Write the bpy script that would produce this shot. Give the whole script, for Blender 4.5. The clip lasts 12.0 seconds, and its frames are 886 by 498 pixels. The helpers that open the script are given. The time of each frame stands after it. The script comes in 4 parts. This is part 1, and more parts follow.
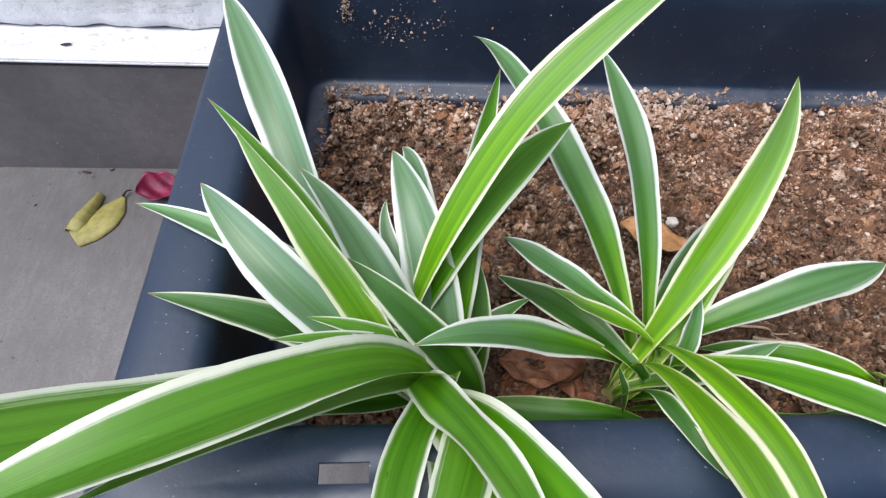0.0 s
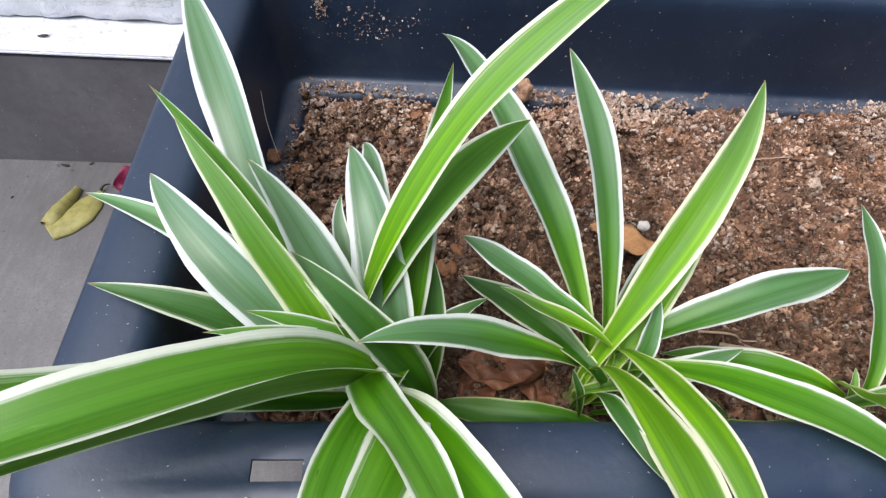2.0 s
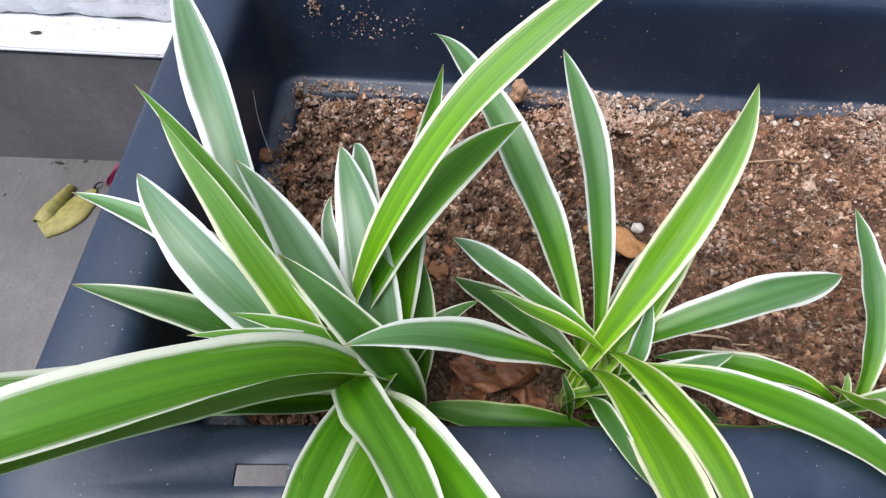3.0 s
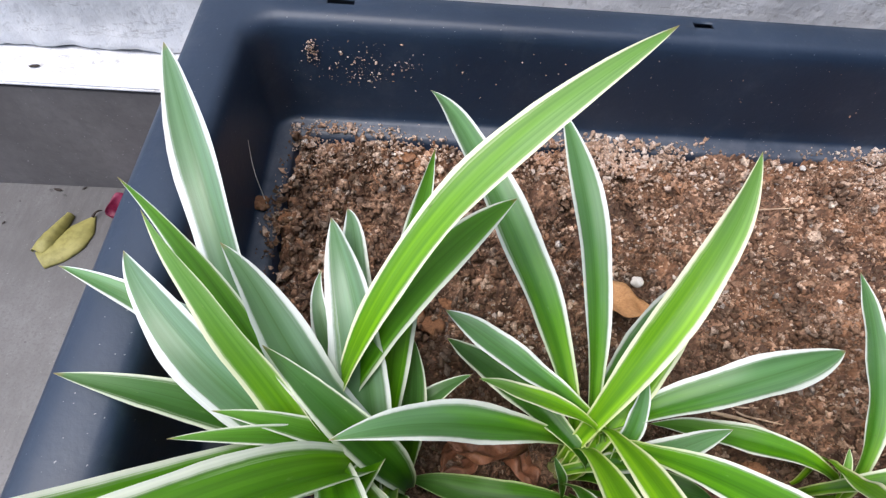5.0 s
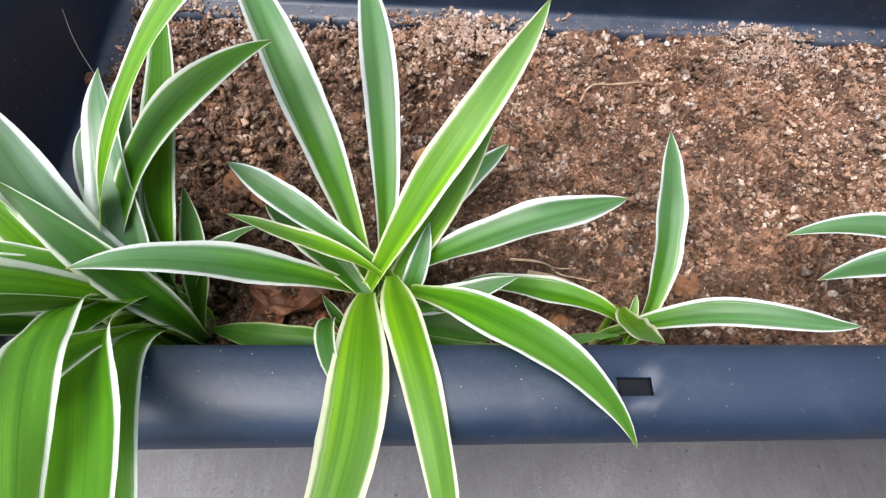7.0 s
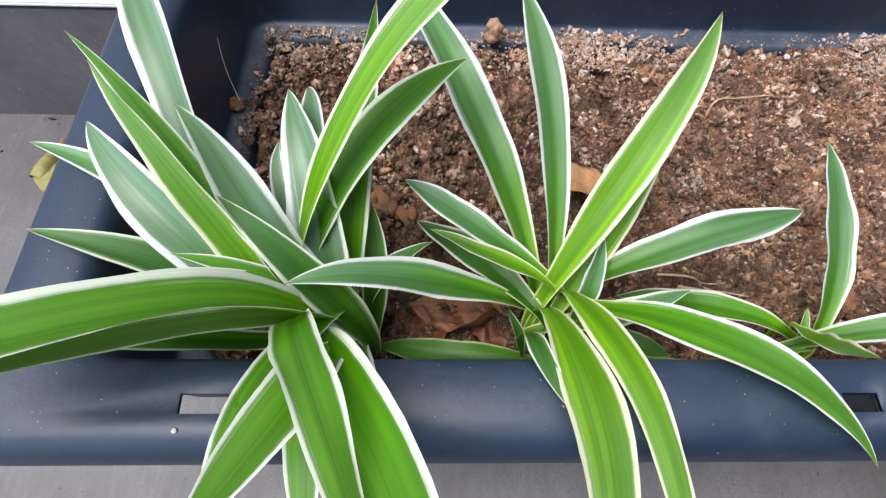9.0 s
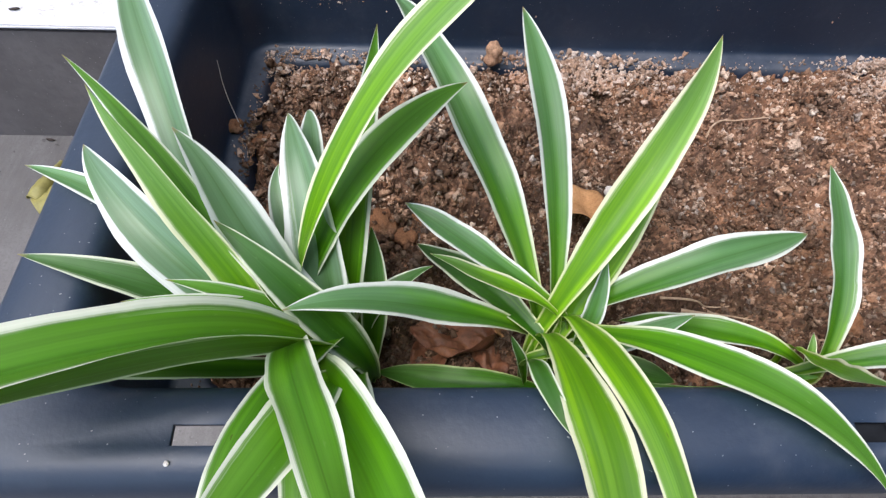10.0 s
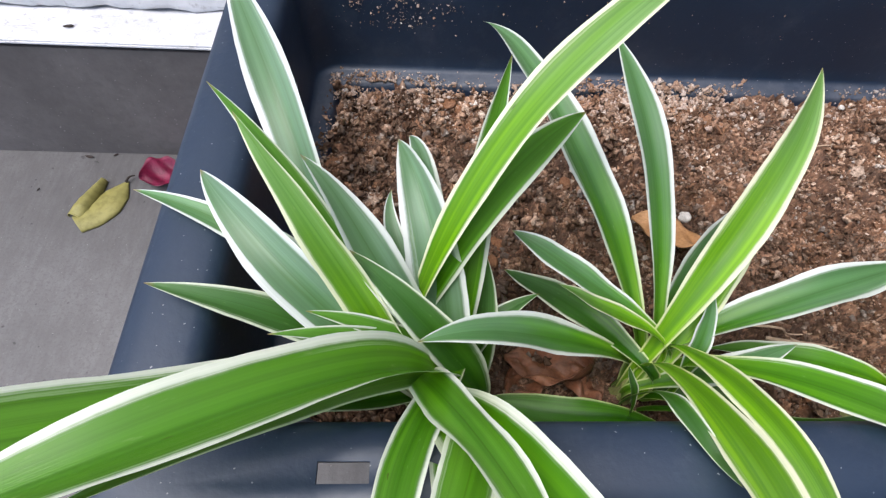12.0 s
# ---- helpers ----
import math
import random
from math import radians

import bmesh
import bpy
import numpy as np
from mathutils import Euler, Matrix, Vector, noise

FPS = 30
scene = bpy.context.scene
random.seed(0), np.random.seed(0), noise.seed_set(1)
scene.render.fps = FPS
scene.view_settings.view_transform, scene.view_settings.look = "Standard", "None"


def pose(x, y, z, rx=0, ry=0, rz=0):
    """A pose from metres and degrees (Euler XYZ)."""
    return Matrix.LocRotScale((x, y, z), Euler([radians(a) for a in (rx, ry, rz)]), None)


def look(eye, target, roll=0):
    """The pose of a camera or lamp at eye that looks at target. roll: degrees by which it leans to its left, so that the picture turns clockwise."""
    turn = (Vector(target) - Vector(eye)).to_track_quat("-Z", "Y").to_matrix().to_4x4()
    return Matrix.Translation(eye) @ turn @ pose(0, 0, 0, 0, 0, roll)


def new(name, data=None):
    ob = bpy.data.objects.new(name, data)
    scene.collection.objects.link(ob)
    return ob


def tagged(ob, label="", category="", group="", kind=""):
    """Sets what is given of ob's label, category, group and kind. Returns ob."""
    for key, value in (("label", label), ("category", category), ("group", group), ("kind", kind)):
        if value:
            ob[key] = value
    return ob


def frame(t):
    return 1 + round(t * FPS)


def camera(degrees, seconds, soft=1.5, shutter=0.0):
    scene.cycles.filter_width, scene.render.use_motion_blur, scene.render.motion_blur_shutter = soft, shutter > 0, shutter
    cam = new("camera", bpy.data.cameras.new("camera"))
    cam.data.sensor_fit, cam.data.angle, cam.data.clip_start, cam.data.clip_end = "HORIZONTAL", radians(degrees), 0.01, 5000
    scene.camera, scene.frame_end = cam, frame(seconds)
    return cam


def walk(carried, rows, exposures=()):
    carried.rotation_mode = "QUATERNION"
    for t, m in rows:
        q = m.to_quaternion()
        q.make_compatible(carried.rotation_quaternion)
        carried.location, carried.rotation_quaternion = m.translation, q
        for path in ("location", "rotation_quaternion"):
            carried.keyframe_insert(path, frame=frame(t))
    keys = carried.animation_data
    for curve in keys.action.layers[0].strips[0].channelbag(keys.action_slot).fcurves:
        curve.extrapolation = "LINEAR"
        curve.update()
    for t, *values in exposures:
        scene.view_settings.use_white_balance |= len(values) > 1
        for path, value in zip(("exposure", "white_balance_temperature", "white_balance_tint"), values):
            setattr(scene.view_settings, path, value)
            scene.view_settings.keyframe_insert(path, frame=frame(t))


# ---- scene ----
# The planter's rim lies at z = RIM above the ground (z = 0); x runs along its front, y towards the wall.
cam = camera(78.02, 12.0, soft=1.3)
PATH = [
    (0, (0.02829, -0.03853, 0.39970), (0.04145, 0.06994, 0.23219), 5.84),
    (0.5, (0.04015, -0.04000, 0.40560), (0.05281, 0.06948, 0.23870), 5.70),
    (1, (0.04428, -0.03999, 0.40619), (0.05649, 0.07072, 0.24008), 5.68),
    (1.5, (0.04717, -0.03927, 0.39383), (0.05964, 0.07045, 0.22708), 6.61),
    (2, (0.04691, -0.03964, 0.39649), (0.06021, 0.07019, 0.22987), 7.03),
    (2.5, (0.04743, -0.03922, 0.39954), (0.06137, 0.07046, 0.23288), 7.53),
    (3, (0.05052, -0.03761, 0.39620), (0.06430, 0.07183, 0.22936), 7.60),
    (3.2, (0.05017, -0.03410, 0.39323), (0.06370, 0.07497, 0.22613), 7.58),
    (4.8, (0.04652, -0.00456, 0.40965), (0.05865, 0.10679, 0.24396), 7.30),
    (5, (0.05517, -0.00795, 0.41023), (0.06692, 0.10040, 0.24253), 7.54),
    (5.5, (0.12238, -0.02274, 0.41513), (0.13489, 0.07876, 0.24325), 8.67),
    (6, (0.16433, -0.03746, 0.41873), (0.17756, 0.06006, 0.24462), 9.11),
    (6.5, (0.16346, -0.04217, 0.41194), (0.17819, 0.05375, 0.23706), 10.31),
    (7, (0.14565, -0.04238, 0.40220), (0.16095, 0.04543, 0.22316), 9.62),
    (7.5, (0.09829, -0.04416, 0.38243), (0.11057, 0.04455, 0.20360), 7.59),
    (7.7, (0.08929, -0.04494, 0.37850), (0.09818, 0.04527, 0.20022), 5.51),
    (9.3, (0.07998, -0.04364, 0.39976), (0.08612, 0.05289, 0.22471), 3.57),
    (9.5, (0.08049, -0.04345, 0.39890), (0.08655, 0.05471, 0.22475), 3.35),
    (10, (0.07921, -0.04010, 0.39579), (0.08615, 0.06064, 0.22316), 3.84),
    (10.5, (0.07981, -0.04036, 0.39586), (0.08730, 0.06170, 0.22403), 4.20),
    (11, (0.07797, -0.03741, 0.39885), (0.08676, 0.06586, 0.22780), 4.93),
    (11.5, (0.06401, -0.03237, 0.39797), (0.07378, 0.07181, 0.22752), 5.55),
    (12, (0.02847, -0.03368, 0.39428), (0.03968, 0.07177, 0.22472), 6.07),
]
walk(cam, [(t, look(eye, target, roll)) for t, eye, target, roll in PATH],
     [(0, 1.40), (3, 1.45), (5, 1.48), (5.5, 1.52), (6, 1.56), (6.5, 1.55), (7, 1.68), (7.5, 1.73), (9.5, 1.47), (11, 1.42), (12, 1.36)])
RIM = 0.216

# ---------------------------------------------------------------- light
world = bpy.data.worlds.new("sky")
scene.world = world
world.use_nodes = True
wn = world.node_tree.nodes
sky = wn.new("ShaderNodeTexSky")
sky.sky_type, sky.sun_disc = "NISHITA", False
sky.sun_elevation, sky.sun_rotation = radians(70), radians(255)
sky.air_density, sky.dust_density, sky.ozone_density = 1.0, 3.0, 1.6
world.node_tree.links.new(sky.outputs[0], wn["Background"].inputs[0])
wn["Background"].inputs[1].default_value = 0.15
sun_data = bpy.data.lights.new("sun", "SUN")
sun_data.energy, sun_data.angle, sun_data.color = 1.7, radians(55), (0.985, 0.985, 1.02)
sun = new("sun", sun_data)
sun.matrix_world = look((-0.75, -0.15, 2.6), (0.15, 0.15, 0))


# ---------------------------------------------------------------- node helpers
def material(name):
    m = bpy.data.materials.new(name)
    m.use_nodes = True
    nt = m.node_tree
    return m, nt, nt.nodes["Principled BSDF"]


def node(nt, kind, **values):
    n = nt.nodes.new("ShaderNode" + kind)
    for key, value in values.items():
        n.inputs[key.replace("_", " ")].default_value = value
    return n


def noise_tex(nt, scale, detail=4.0, rough=0.55, coords=None, stretch=None):
    n = node(nt, "TexNoise", Scale=scale, Detail=detail, Roughness=rough)
    if coords is not None:
        if stretch:
            mp = nt.nodes.new("ShaderNodeMapping")
            mp.inputs["Scale"].default_value = stretch
            nt.links.new(coords, mp.inputs["Vector"])
            coords = mp.outputs[0]
        nt.links.new(coords, n.inputs["Vector"])
    return n.outputs["Fac"]


def ramp(nt, fac, stops, smooth=False):
    r = nt.nodes.new("ShaderNodeValToRGB")
    e = r.color_ramp.elements
    while len(e) < len(stops):
        e.new(0.5)
    for k, (p, c) in zip(e, stops):
        k.position = p
        k.color = (*c, 1) if isinstance(c, tuple) else (c, c, c, 1)
    if smooth:
        r.color_ramp.interpolation = "EASE"
    nt.links.new(fac, r.inputs[0])
    return r.outputs[0]


def mix(nt, fac, a, b, mode="MIX"):
    m = nt.nodes.new("ShaderNodeMix")
    m.data_type, m.blend_type = "RGBA", mode
    for sock, value in ((m.inputs[0], fac), (m.inputs[6], a), (m.inputs[7], b)):
        if isinstance(value, bpy.types.NodeSocket):
            nt.links.new(value, sock)
        else:
            sock.default_value = value if isinstance(value, (int, float)) else (*value, 1)
    return m.outputs[2]


def calc(nt, op, a, b=None, c=None):
    m = nt.nodes.new("ShaderNodeMath")
    m.operation = op
    for sock, value in zip(m.inputs, (a, b, c)):
        if isinstance(value, bpy.types.NodeSocket):
            nt.links.new(value, sock)
        elif value is not None:
            sock.default_value = value
    return m.outputs[0]


def bump(nt, shader, height, strength, distance):
    b = node(nt, "Bump", Strength=strength, Distance=distance)
    nt.links.new(height, b.inputs["Height"])
    nt.links.new(b.outputs[0], shader.inputs["Normal"])


def coords(nt, which="Object"):
    return nt.nodes.new("ShaderNodeTexCoord").outputs[which]


# ---------------------------------------------------------------- materials
def plastic_material():
    m, nt, sh = material("planter_plastic")
    co = coords(nt)
    broad = noise_tex(nt, 9.0, 5, 0.6, co)
    fine = noise_tex(nt, 260.0, 3, 0.6, co)
    base = ramp(nt, broad, [(0.3, (0.0060, 0.0150, 0.0330)), (0.7, (0.0120, 0.0260, 0.0520))])
    dust = ramp(nt, noise_tex(nt, 34.0, 8, 0.75, co), [(0.52, 0.0), (0.76, 0.16)])
    col = mix(nt, dust, base, (0.13, 0.14, 0.16))
    # a dusty film on the inner ledge
    height = nt.nodes.new("ShaderNodeSeparateXYZ")
    nt.links.new(co, height.inputs[0])
    film = ramp(nt, height.outputs[2], [(RIM - 0.0765, 0.0), (RIM - 0.0750, 0.5), (RIM - 0.0735, 0.5), (RIM - 0.0715, 0.0)])
    film = calc(nt, "MULTIPLY", film, ramp(nt, noise_tex(nt, 60.0, 6, 0.7, co), [(0.35, 0.25), (0.65, 1.0)]))
    col = mix(nt, film, col, (0.21, 0.21, 0.22))
    specks = ramp(nt, noise_tex(nt, 700.0, 1, 0.5, co), [(0.76, 0.0), (0.80, 0.7)])
    col = mix(nt, specks, col, (0.32, 0.32, 0.32))
    nt.links.new(col, sh.inputs["Base Color"])
    nt.links.new(ramp(nt, broad, [(0.3, 0.42), (0.75, 0.56)]), sh.inputs["Roughness"])
    sh.inputs["Specular IOR Level"].default_value = 0.55
    bump(nt, sh, fine, 0.25, 0.0006)
    return m


def concrete_material():
    m, nt, sh = material("brushed_concrete")
    co = coords(nt)
    broad = noise_tex(nt, 5.0, 6, 0.6, co)
    streak = noise_tex(nt, 60.0, 4, 0.6, co, (3.0, 0.7, 3.0))
    grit = noise_tex(nt, 420.0, 3, 0.7, co)
    col = ramp(nt, broad, [(0.30, (0.048, 0.044, 0.043)), (0.70, (0.125, 0.119, 0.118))])
    col = mix(nt, ramp(nt, streak, [(0.3, 0.0), (0.75, 0.22)]), col, (0.25, 0.245, 0.25))
    col = mix(nt, ramp(nt, noise_tex(nt, 24.0, 7, 0.7, co), [(0.38, 0.55), (0.58, 0.0)]), col, (0.075, 0.070, 0.068))
    col = mix(nt, ramp(nt, grit, [(0.36, 0.6), (0.5, 0.0)]), col, (0.075, 0.070, 0.068))
    col = mix(nt, ramp(nt, noise_tex(nt, 520.0, 2, 0.5, co), [(0.70, 0.0), (0.77, 0.45)]), col, (0.34, 0.33, 0.33))
    col = mix(nt, ramp(nt, noise_tex(nt, 150.0, 2, 0.5, co), [(0.70, 0.0), (0.76, 0.8)]), col, (0.030, 0.027, 0.026))
    nt.links.new(col, sh.inputs["Base Color"])
    sh.inputs["Roughness"].default_value = 0.62
    bump(nt, sh, mix(nt, 0.5, streak, grit), 0.35, 0.0012)
    return m


def cement_material():
    m, nt, sh = material("smooth_cement")
    co = coords(nt)
    broad = noise_tex(nt, 7.0, 7, 0.62, co)
    fine = noise_tex(nt, 150.0, 4, 0.65, co)
    col = ramp(nt, broad, [(0.25, (0.060, 0.052, 0.051)), (0.55, (0.115, 0.102, 0.100)), (0.8, (0.180, 0.164, 0.162))])
    col = mix(nt, ramp(nt, fine, [(0.3, 0.35), (0.55, 0.0)]), col, (0.06, 0.056, 0.053))
    drips = noise_tex(nt, 34.0, 6, 0.65, co, (0.6, 1.0, 0.6))
    col = mix(nt, ramp(nt, drips, [(0.48, 0.0), (0.74, 0.28)]), col, (0.190, 0.172, 0.168))
    col = mix(nt, ramp(nt, noise_tex(nt, 420.0, 2, 0.5, co), [(0.70, 0.0), (0.76, 0.6)]), col, (0.34, 0.32, 0.31))
    nt.links.new(col, sh.inputs["Base Color"])
    sh.inputs["Roughness"].default_value = 0.6
    bump(nt, sh, fine, 0.3, 0.001)
    return m


def whitewash_material():
    m, nt, sh = material("whitewash")
    co = coords(nt)
    broad = noise_tex(nt, 14.0, 6, 0.6, co)
    fine = noise_tex(nt, 130.0, 6, 0.65, co)
    col = ramp(nt, broad, [(0.3, (0.46, 0.455, 0.46)), (0.6, (0.64, 0.635, 0.645))])
    col = mix(nt, ramp(nt, fine, [(0.32, 0.7), (0.42, 0.0)]), col, (0.30, 0.285, 0.28))
    crack = noise_tex(nt, 26.0, 5, 0.6, co, (0.35, 1.0, 1.6))
    col = mix(nt, ramp(nt, calc(nt, "ABSOLUTE", calc(nt, "SUBTRACT", crack, 0.42)), [(0.0, 0.55), (0.008, 0.0)]), col, (0.24, 0.225, 0.22))
    nt.links.new(col, sh.inputs["Base Color"])
    sh.inputs["Roughness"].default_value = 0.85
    bump(nt, sh, mix(nt, 0.6, broad, fine), 0.7, 0.004)
    return m


def soil_material():
    m, nt, sh = material("soil")
    co = coords(nt)
    tone = nt.nodes.new("ShaderNodeAttribute")
    tone.attribute_name = "tone"
    broad = noise_tex(nt, 30.0, 7, 0.72, co)
    fine = noise_tex(nt, 420.0, 5, 0.7, co)
    col = ramp(nt, tone.outputs["Fac"], [(0.28, (0.085, 0.042, 0.025)), (0.45, (0.185, 0.095, 0.056)), (0.60, (0.32, 0.175, 0.105)), (0.76, (0.46, 0.28, 0.185))])
    col = mix(nt, ramp(nt, noise_tex(nt, 19.0, 5, 0.65, co), [(0.50, 0.0), (0.66, 0.5)]), col, (0.33, 0.150, 0.068))
    col = mix(nt, ramp(nt, broad, [(0.36, 0.75), (0.52, 0.0)]), col, (0.050, 0.027, 0.016))
    col = mix(nt, ramp(nt, fine, [(0.36, 0.7), (0.52, 0.0)]), col, (0.045, 0.025, 0.015))
    col = mix(nt, ramp(nt, noise_tex(nt, 900.0, 2, 0.5, co), [(0.68, 0.0), (0.76, 0.7)]), col, (0.62, 0.50, 0.40))
    nt.links.new(col, sh.inputs["Base Color"])
    sh.inputs["Roughness"].default_value = 0.88
    bump(nt, sh, fine, 0.9, 0.0015)
    return m


PLASTIC, CONCRETE, CEMENT, WHITEWASH, SOIL = plastic_material(), concrete_material(), cement_material(), whitewash_material(), soil_material()



def black_material():
    m, nt, sh = material("slot_backing_dark")
    nt.links.new(ramp(nt, noise_tex(nt, 120.0, 4, 0.6, coords(nt)), [(0.3, (0.006, 0.007, 0.009)), (0.7, (0.014, 0.016, 0.020))]), sh.inputs["Base Color"])
    sh.inputs["Roughness"].default_value = 0.85
    sh.inputs["Specular IOR Level"].default_value = 0.1
    return m


def crumb_material(name, stops, dark):
    m, nt, sh = material(name)
    co = coords(nt)
    rand = nt.nodes.new("ShaderNodeNewGeometry").outputs["Random Per Island"]
    col = ramp(nt, rand, stops)
    # rusty and pale dry drifts
    col = mix(nt, ramp(nt, noise_tex(nt, 26.0, 5, 0.65, co), [(0.46, 0.0), (0.66, 0.55)]), col, (0.34, 0.150, 0.070))
    col = mix(nt, ramp(nt, noise_tex(nt, 17.0, 6, 0.7, co, (1.0, 1.3, 1.0)), [(0.52, 0.0), (0.70, 0.6)]), col, (0.47, 0.320, 0.235))
    # dark brown noise patches, fewer towards the right and the back
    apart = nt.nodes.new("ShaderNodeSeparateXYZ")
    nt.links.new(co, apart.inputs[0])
    dark_patches = calc(nt, "SUBTRACT", noise_tex(nt, 48.0, 7, 0.78, co), calc(nt, "MULTIPLY_ADD", apart.outputs[0], 0.20, calc(nt, "MULTIPLY_ADD", apart.outputs[1], 0.42, -0.105)))
    col = mix(nt, ramp(nt, dark_patches, [(0.41, 0.0), (0.54, dark)]), col, (0.050, 0.027, 0.016))
    col = mix(nt, ramp(nt, noise_tex(nt, 1100.0, 3, 0.6, co), [(0.35, 0.45), (0.58, 0.0)]), col, (0.05, 0.028, 0.018))
    nt.links.new(col, sh.inputs["Base Color"])
    sh.inputs["Roughness"].default_value = 0.9
    sh.inputs["Specular IOR Level"].default_value = 0.25
    bump(nt, sh, noise_tex(nt, 1300.0, 3, 0.6, co), 0.9, 0.0006)
    return m


def leaf_material(name, deep, bright, tip_tone, margin, edge, gloss, sheen_from=0.20, foot=(0.23, 0.42, 0.02)):
    """A strap leaf: green lengthwise stripes, fresher at the base, sky sheen painted in grey towards the tip, with a
    pale margin from |u| = edge.
    """
    m, nt, sh = material(name)
    uv = nt.nodes.new("ShaderNodeUVMap")
    uv.uv_map = "blade"
    sep = nt.nodes.new("ShaderNodeSeparateXYZ")
    nt.links.new(uv.outputs[0], sep.inputs[0])
    u, v = sep.outputs[0], calc(nt, "MULTIPLY_ADD", sep.outputs[1], 2.0, -1.0)
    rand = nt.nodes.new("ShaderNodeObjectInfo").outputs["Random"]

    def along(su, sv, detail=3.0, off=0.0):
        c = nt.nodes.new("ShaderNodeCombineXYZ")
        nt.links.new(calc(nt, "MULTIPLY", u, su), c.inputs[0])
        nt.links.new(calc(nt, "MULTIPLY", v, sv), c.inputs[1])
        nt.links.new(calc(nt, "MULTIPLY_ADD", rand, 37.0, off), c.inputs[2])
        return noise_tex(nt, 1.0, detail, 0.55, c.outputs[0])

    across = calc(nt, "MULTIPLY_ADD", u, 2.0, -1.0)
    a = calc(nt, "ABSOLUTE", across)
    # the pale margin keeps nearly one width; a thin pale line often runs inside it
    uneven = calc(nt, "MULTIPLY_ADD", along(1.2, 2.2, 2, 3.0), 0.20, calc(nt, "MULTIPLY_ADD", along(2.0, 26.0, 3, 5.0), 0.07, -0.135))
    rim = calc(nt, "ADD", a, uneven)
    rim = calc(nt, "ADD", rim, calc(nt, "MULTIPLY_ADD", along(70.0, 1.0, 2, 61.0), 0.16, -0.08))
    white = ramp(nt, rim, [(edge - 0.10, 0.0), (edge - 0.035, 0.22), (edge + 0.015, 0.84), (edge + 0.09, 1.0)])
    line = calc(nt, "ABSOLUTE", calc(nt, "SUBTRACT", rim, edge - 0.13))
    line = ramp(nt, line, [(0.012, 0.42), (0.040, 0.0)])
    line = calc(nt, "MULTIPLY", line, ramp(nt, along(2.2, 1.6, 2, 13.0), [(0.50, 0.0), (0.62, 1.0)]))
    wide = along(9.0, 0.5, 2, 1.0)
    fine = along(58.0, 0.9, 3, 9.0)
    stripes = calc(nt, "MULTIPLY_ADD", fine, 0.22, calc(nt, "MULTIPLY", wide, 0.84))
    green = ramp(nt, stripes, [(0.36, deep), (0.66, bright)])
    # sky sheen painted into the colour: the green turns greyer towards the tip
    sky_sheen = calc(nt, "ADD", v, calc(nt, "MULTIPLY_ADD", along(2.5, 3.0, 3, 19.0), 0.7, -0.35))
    green = mix(nt, ramp(nt, sky_sheen, [(sheen_from, 0.0), (sheen_from + 0.55, 0.88)], True), green, mix(nt, ramp(nt, stripes, [(0.36, 0.0), (0.66, 1.0)]), tuple(0.66 * c for c in tip_tone), tip_tone))
    # yellower where the blade leaves the sheath; dark and low leaves have shade painted there
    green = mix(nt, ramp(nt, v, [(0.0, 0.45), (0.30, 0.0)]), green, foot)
    # the midrib: a dark groove between two lighter bands
    rib = calc(nt, "ABSOLUTE", calc(nt, "ADD", across, calc(nt, "MULTIPLY_ADD", rand, 0.16, -0.08)))
    green = mix(nt, calc(nt, "MULTIPLY", ramp(nt, rib, [(0.10, 0.75), (0.40, 0.0)], True), ramp(nt, v, [(0.15, 1.0), (0.85, 0.15)])), green, deep)
    # one half unevenly darker: shade of the cupped blade put into the colour
    half_shade = calc(nt, "MULTIPLY_ADD", across, 0.5, calc(nt, "MULTIPLY_ADD", along(1.0, 1.3, 2, 51.0), 1.4, -0.2))
    green = mix(nt, ramp(nt, half_shade, [(0.30, 0.42), (0.72, 0.0)], True), green, tuple(0.75 * c for c in deep))
    green = mix(nt, ramp(nt, rib, [(0.010, 0.34), (0.05, 0.0)]), green, tuple(0.5 * c for c in deep))
    green = mix(nt, line, green, tuple(0.45 * x + 0.55 * y for x, y in zip(bright, margin)))
    scuffs = ramp(nt, along(12.0, 24.0, 3, 21.0), [(0.68, 0.0), (0.80, 0.5)])
    green = mix(nt, scuffs, green, (0.22, 0.33, 0.10))
    # a dark hairline where the green meets the margin, and a few brown freckles
    seam = calc(nt, "ABSOLUTE", calc(nt, "SUBTRACT", rim, edge - 0.075))
    seam = calc(nt, "MULTIPLY", ramp(nt, seam, [(0.008, 0.5), (0.030, 0.0)]), ramp(nt, along(1.6, 2.4, 2, 71.0), [(0.46, 0.0), (0.60, 1.0)]))
    green = mix(nt, seam, green, tuple(0.45 * c for c in deep))
    green = mix(nt, ramp(nt, along(9.0, 17.0, 1, 81.0), [(0.78, 0.0), (0.81, 0.7)]), green, (0.045, 0.035, 0.012))
    pale = mix(nt, ramp(nt, fine, [(0.40, 0.0), (0.62, 0.24)]), margin, tuple(0.62 * c for c in margin))
    pale = mix(nt, ramp(nt, v, [(0.02, 0.85), (0.30, 0.0)]), pale, (0.46, 0.54, 0.16))
    col = mix(nt, white, green, pale)
    col = mix(nt, ramp(nt, v, [(0.972, 0.0), (1.0, 0.85)]), col, (0.26, 0.16, 0.07))
    nt.links.new(col, sh.inputs["Base Color"])
    nt.links.new(ramp(nt, along(2.0, 8.0, 3, 31.0), [(0.3, 0.34), (0.7, 0.48)]), sh.inputs["Roughness"])
    sh.inputs["Specular IOR Level"].default_value = gloss
    bump(nt, sh, mix(nt, 0.6, fine, along(5.0, 7.0, 3, 41.0)), 0.30, 0.0008)
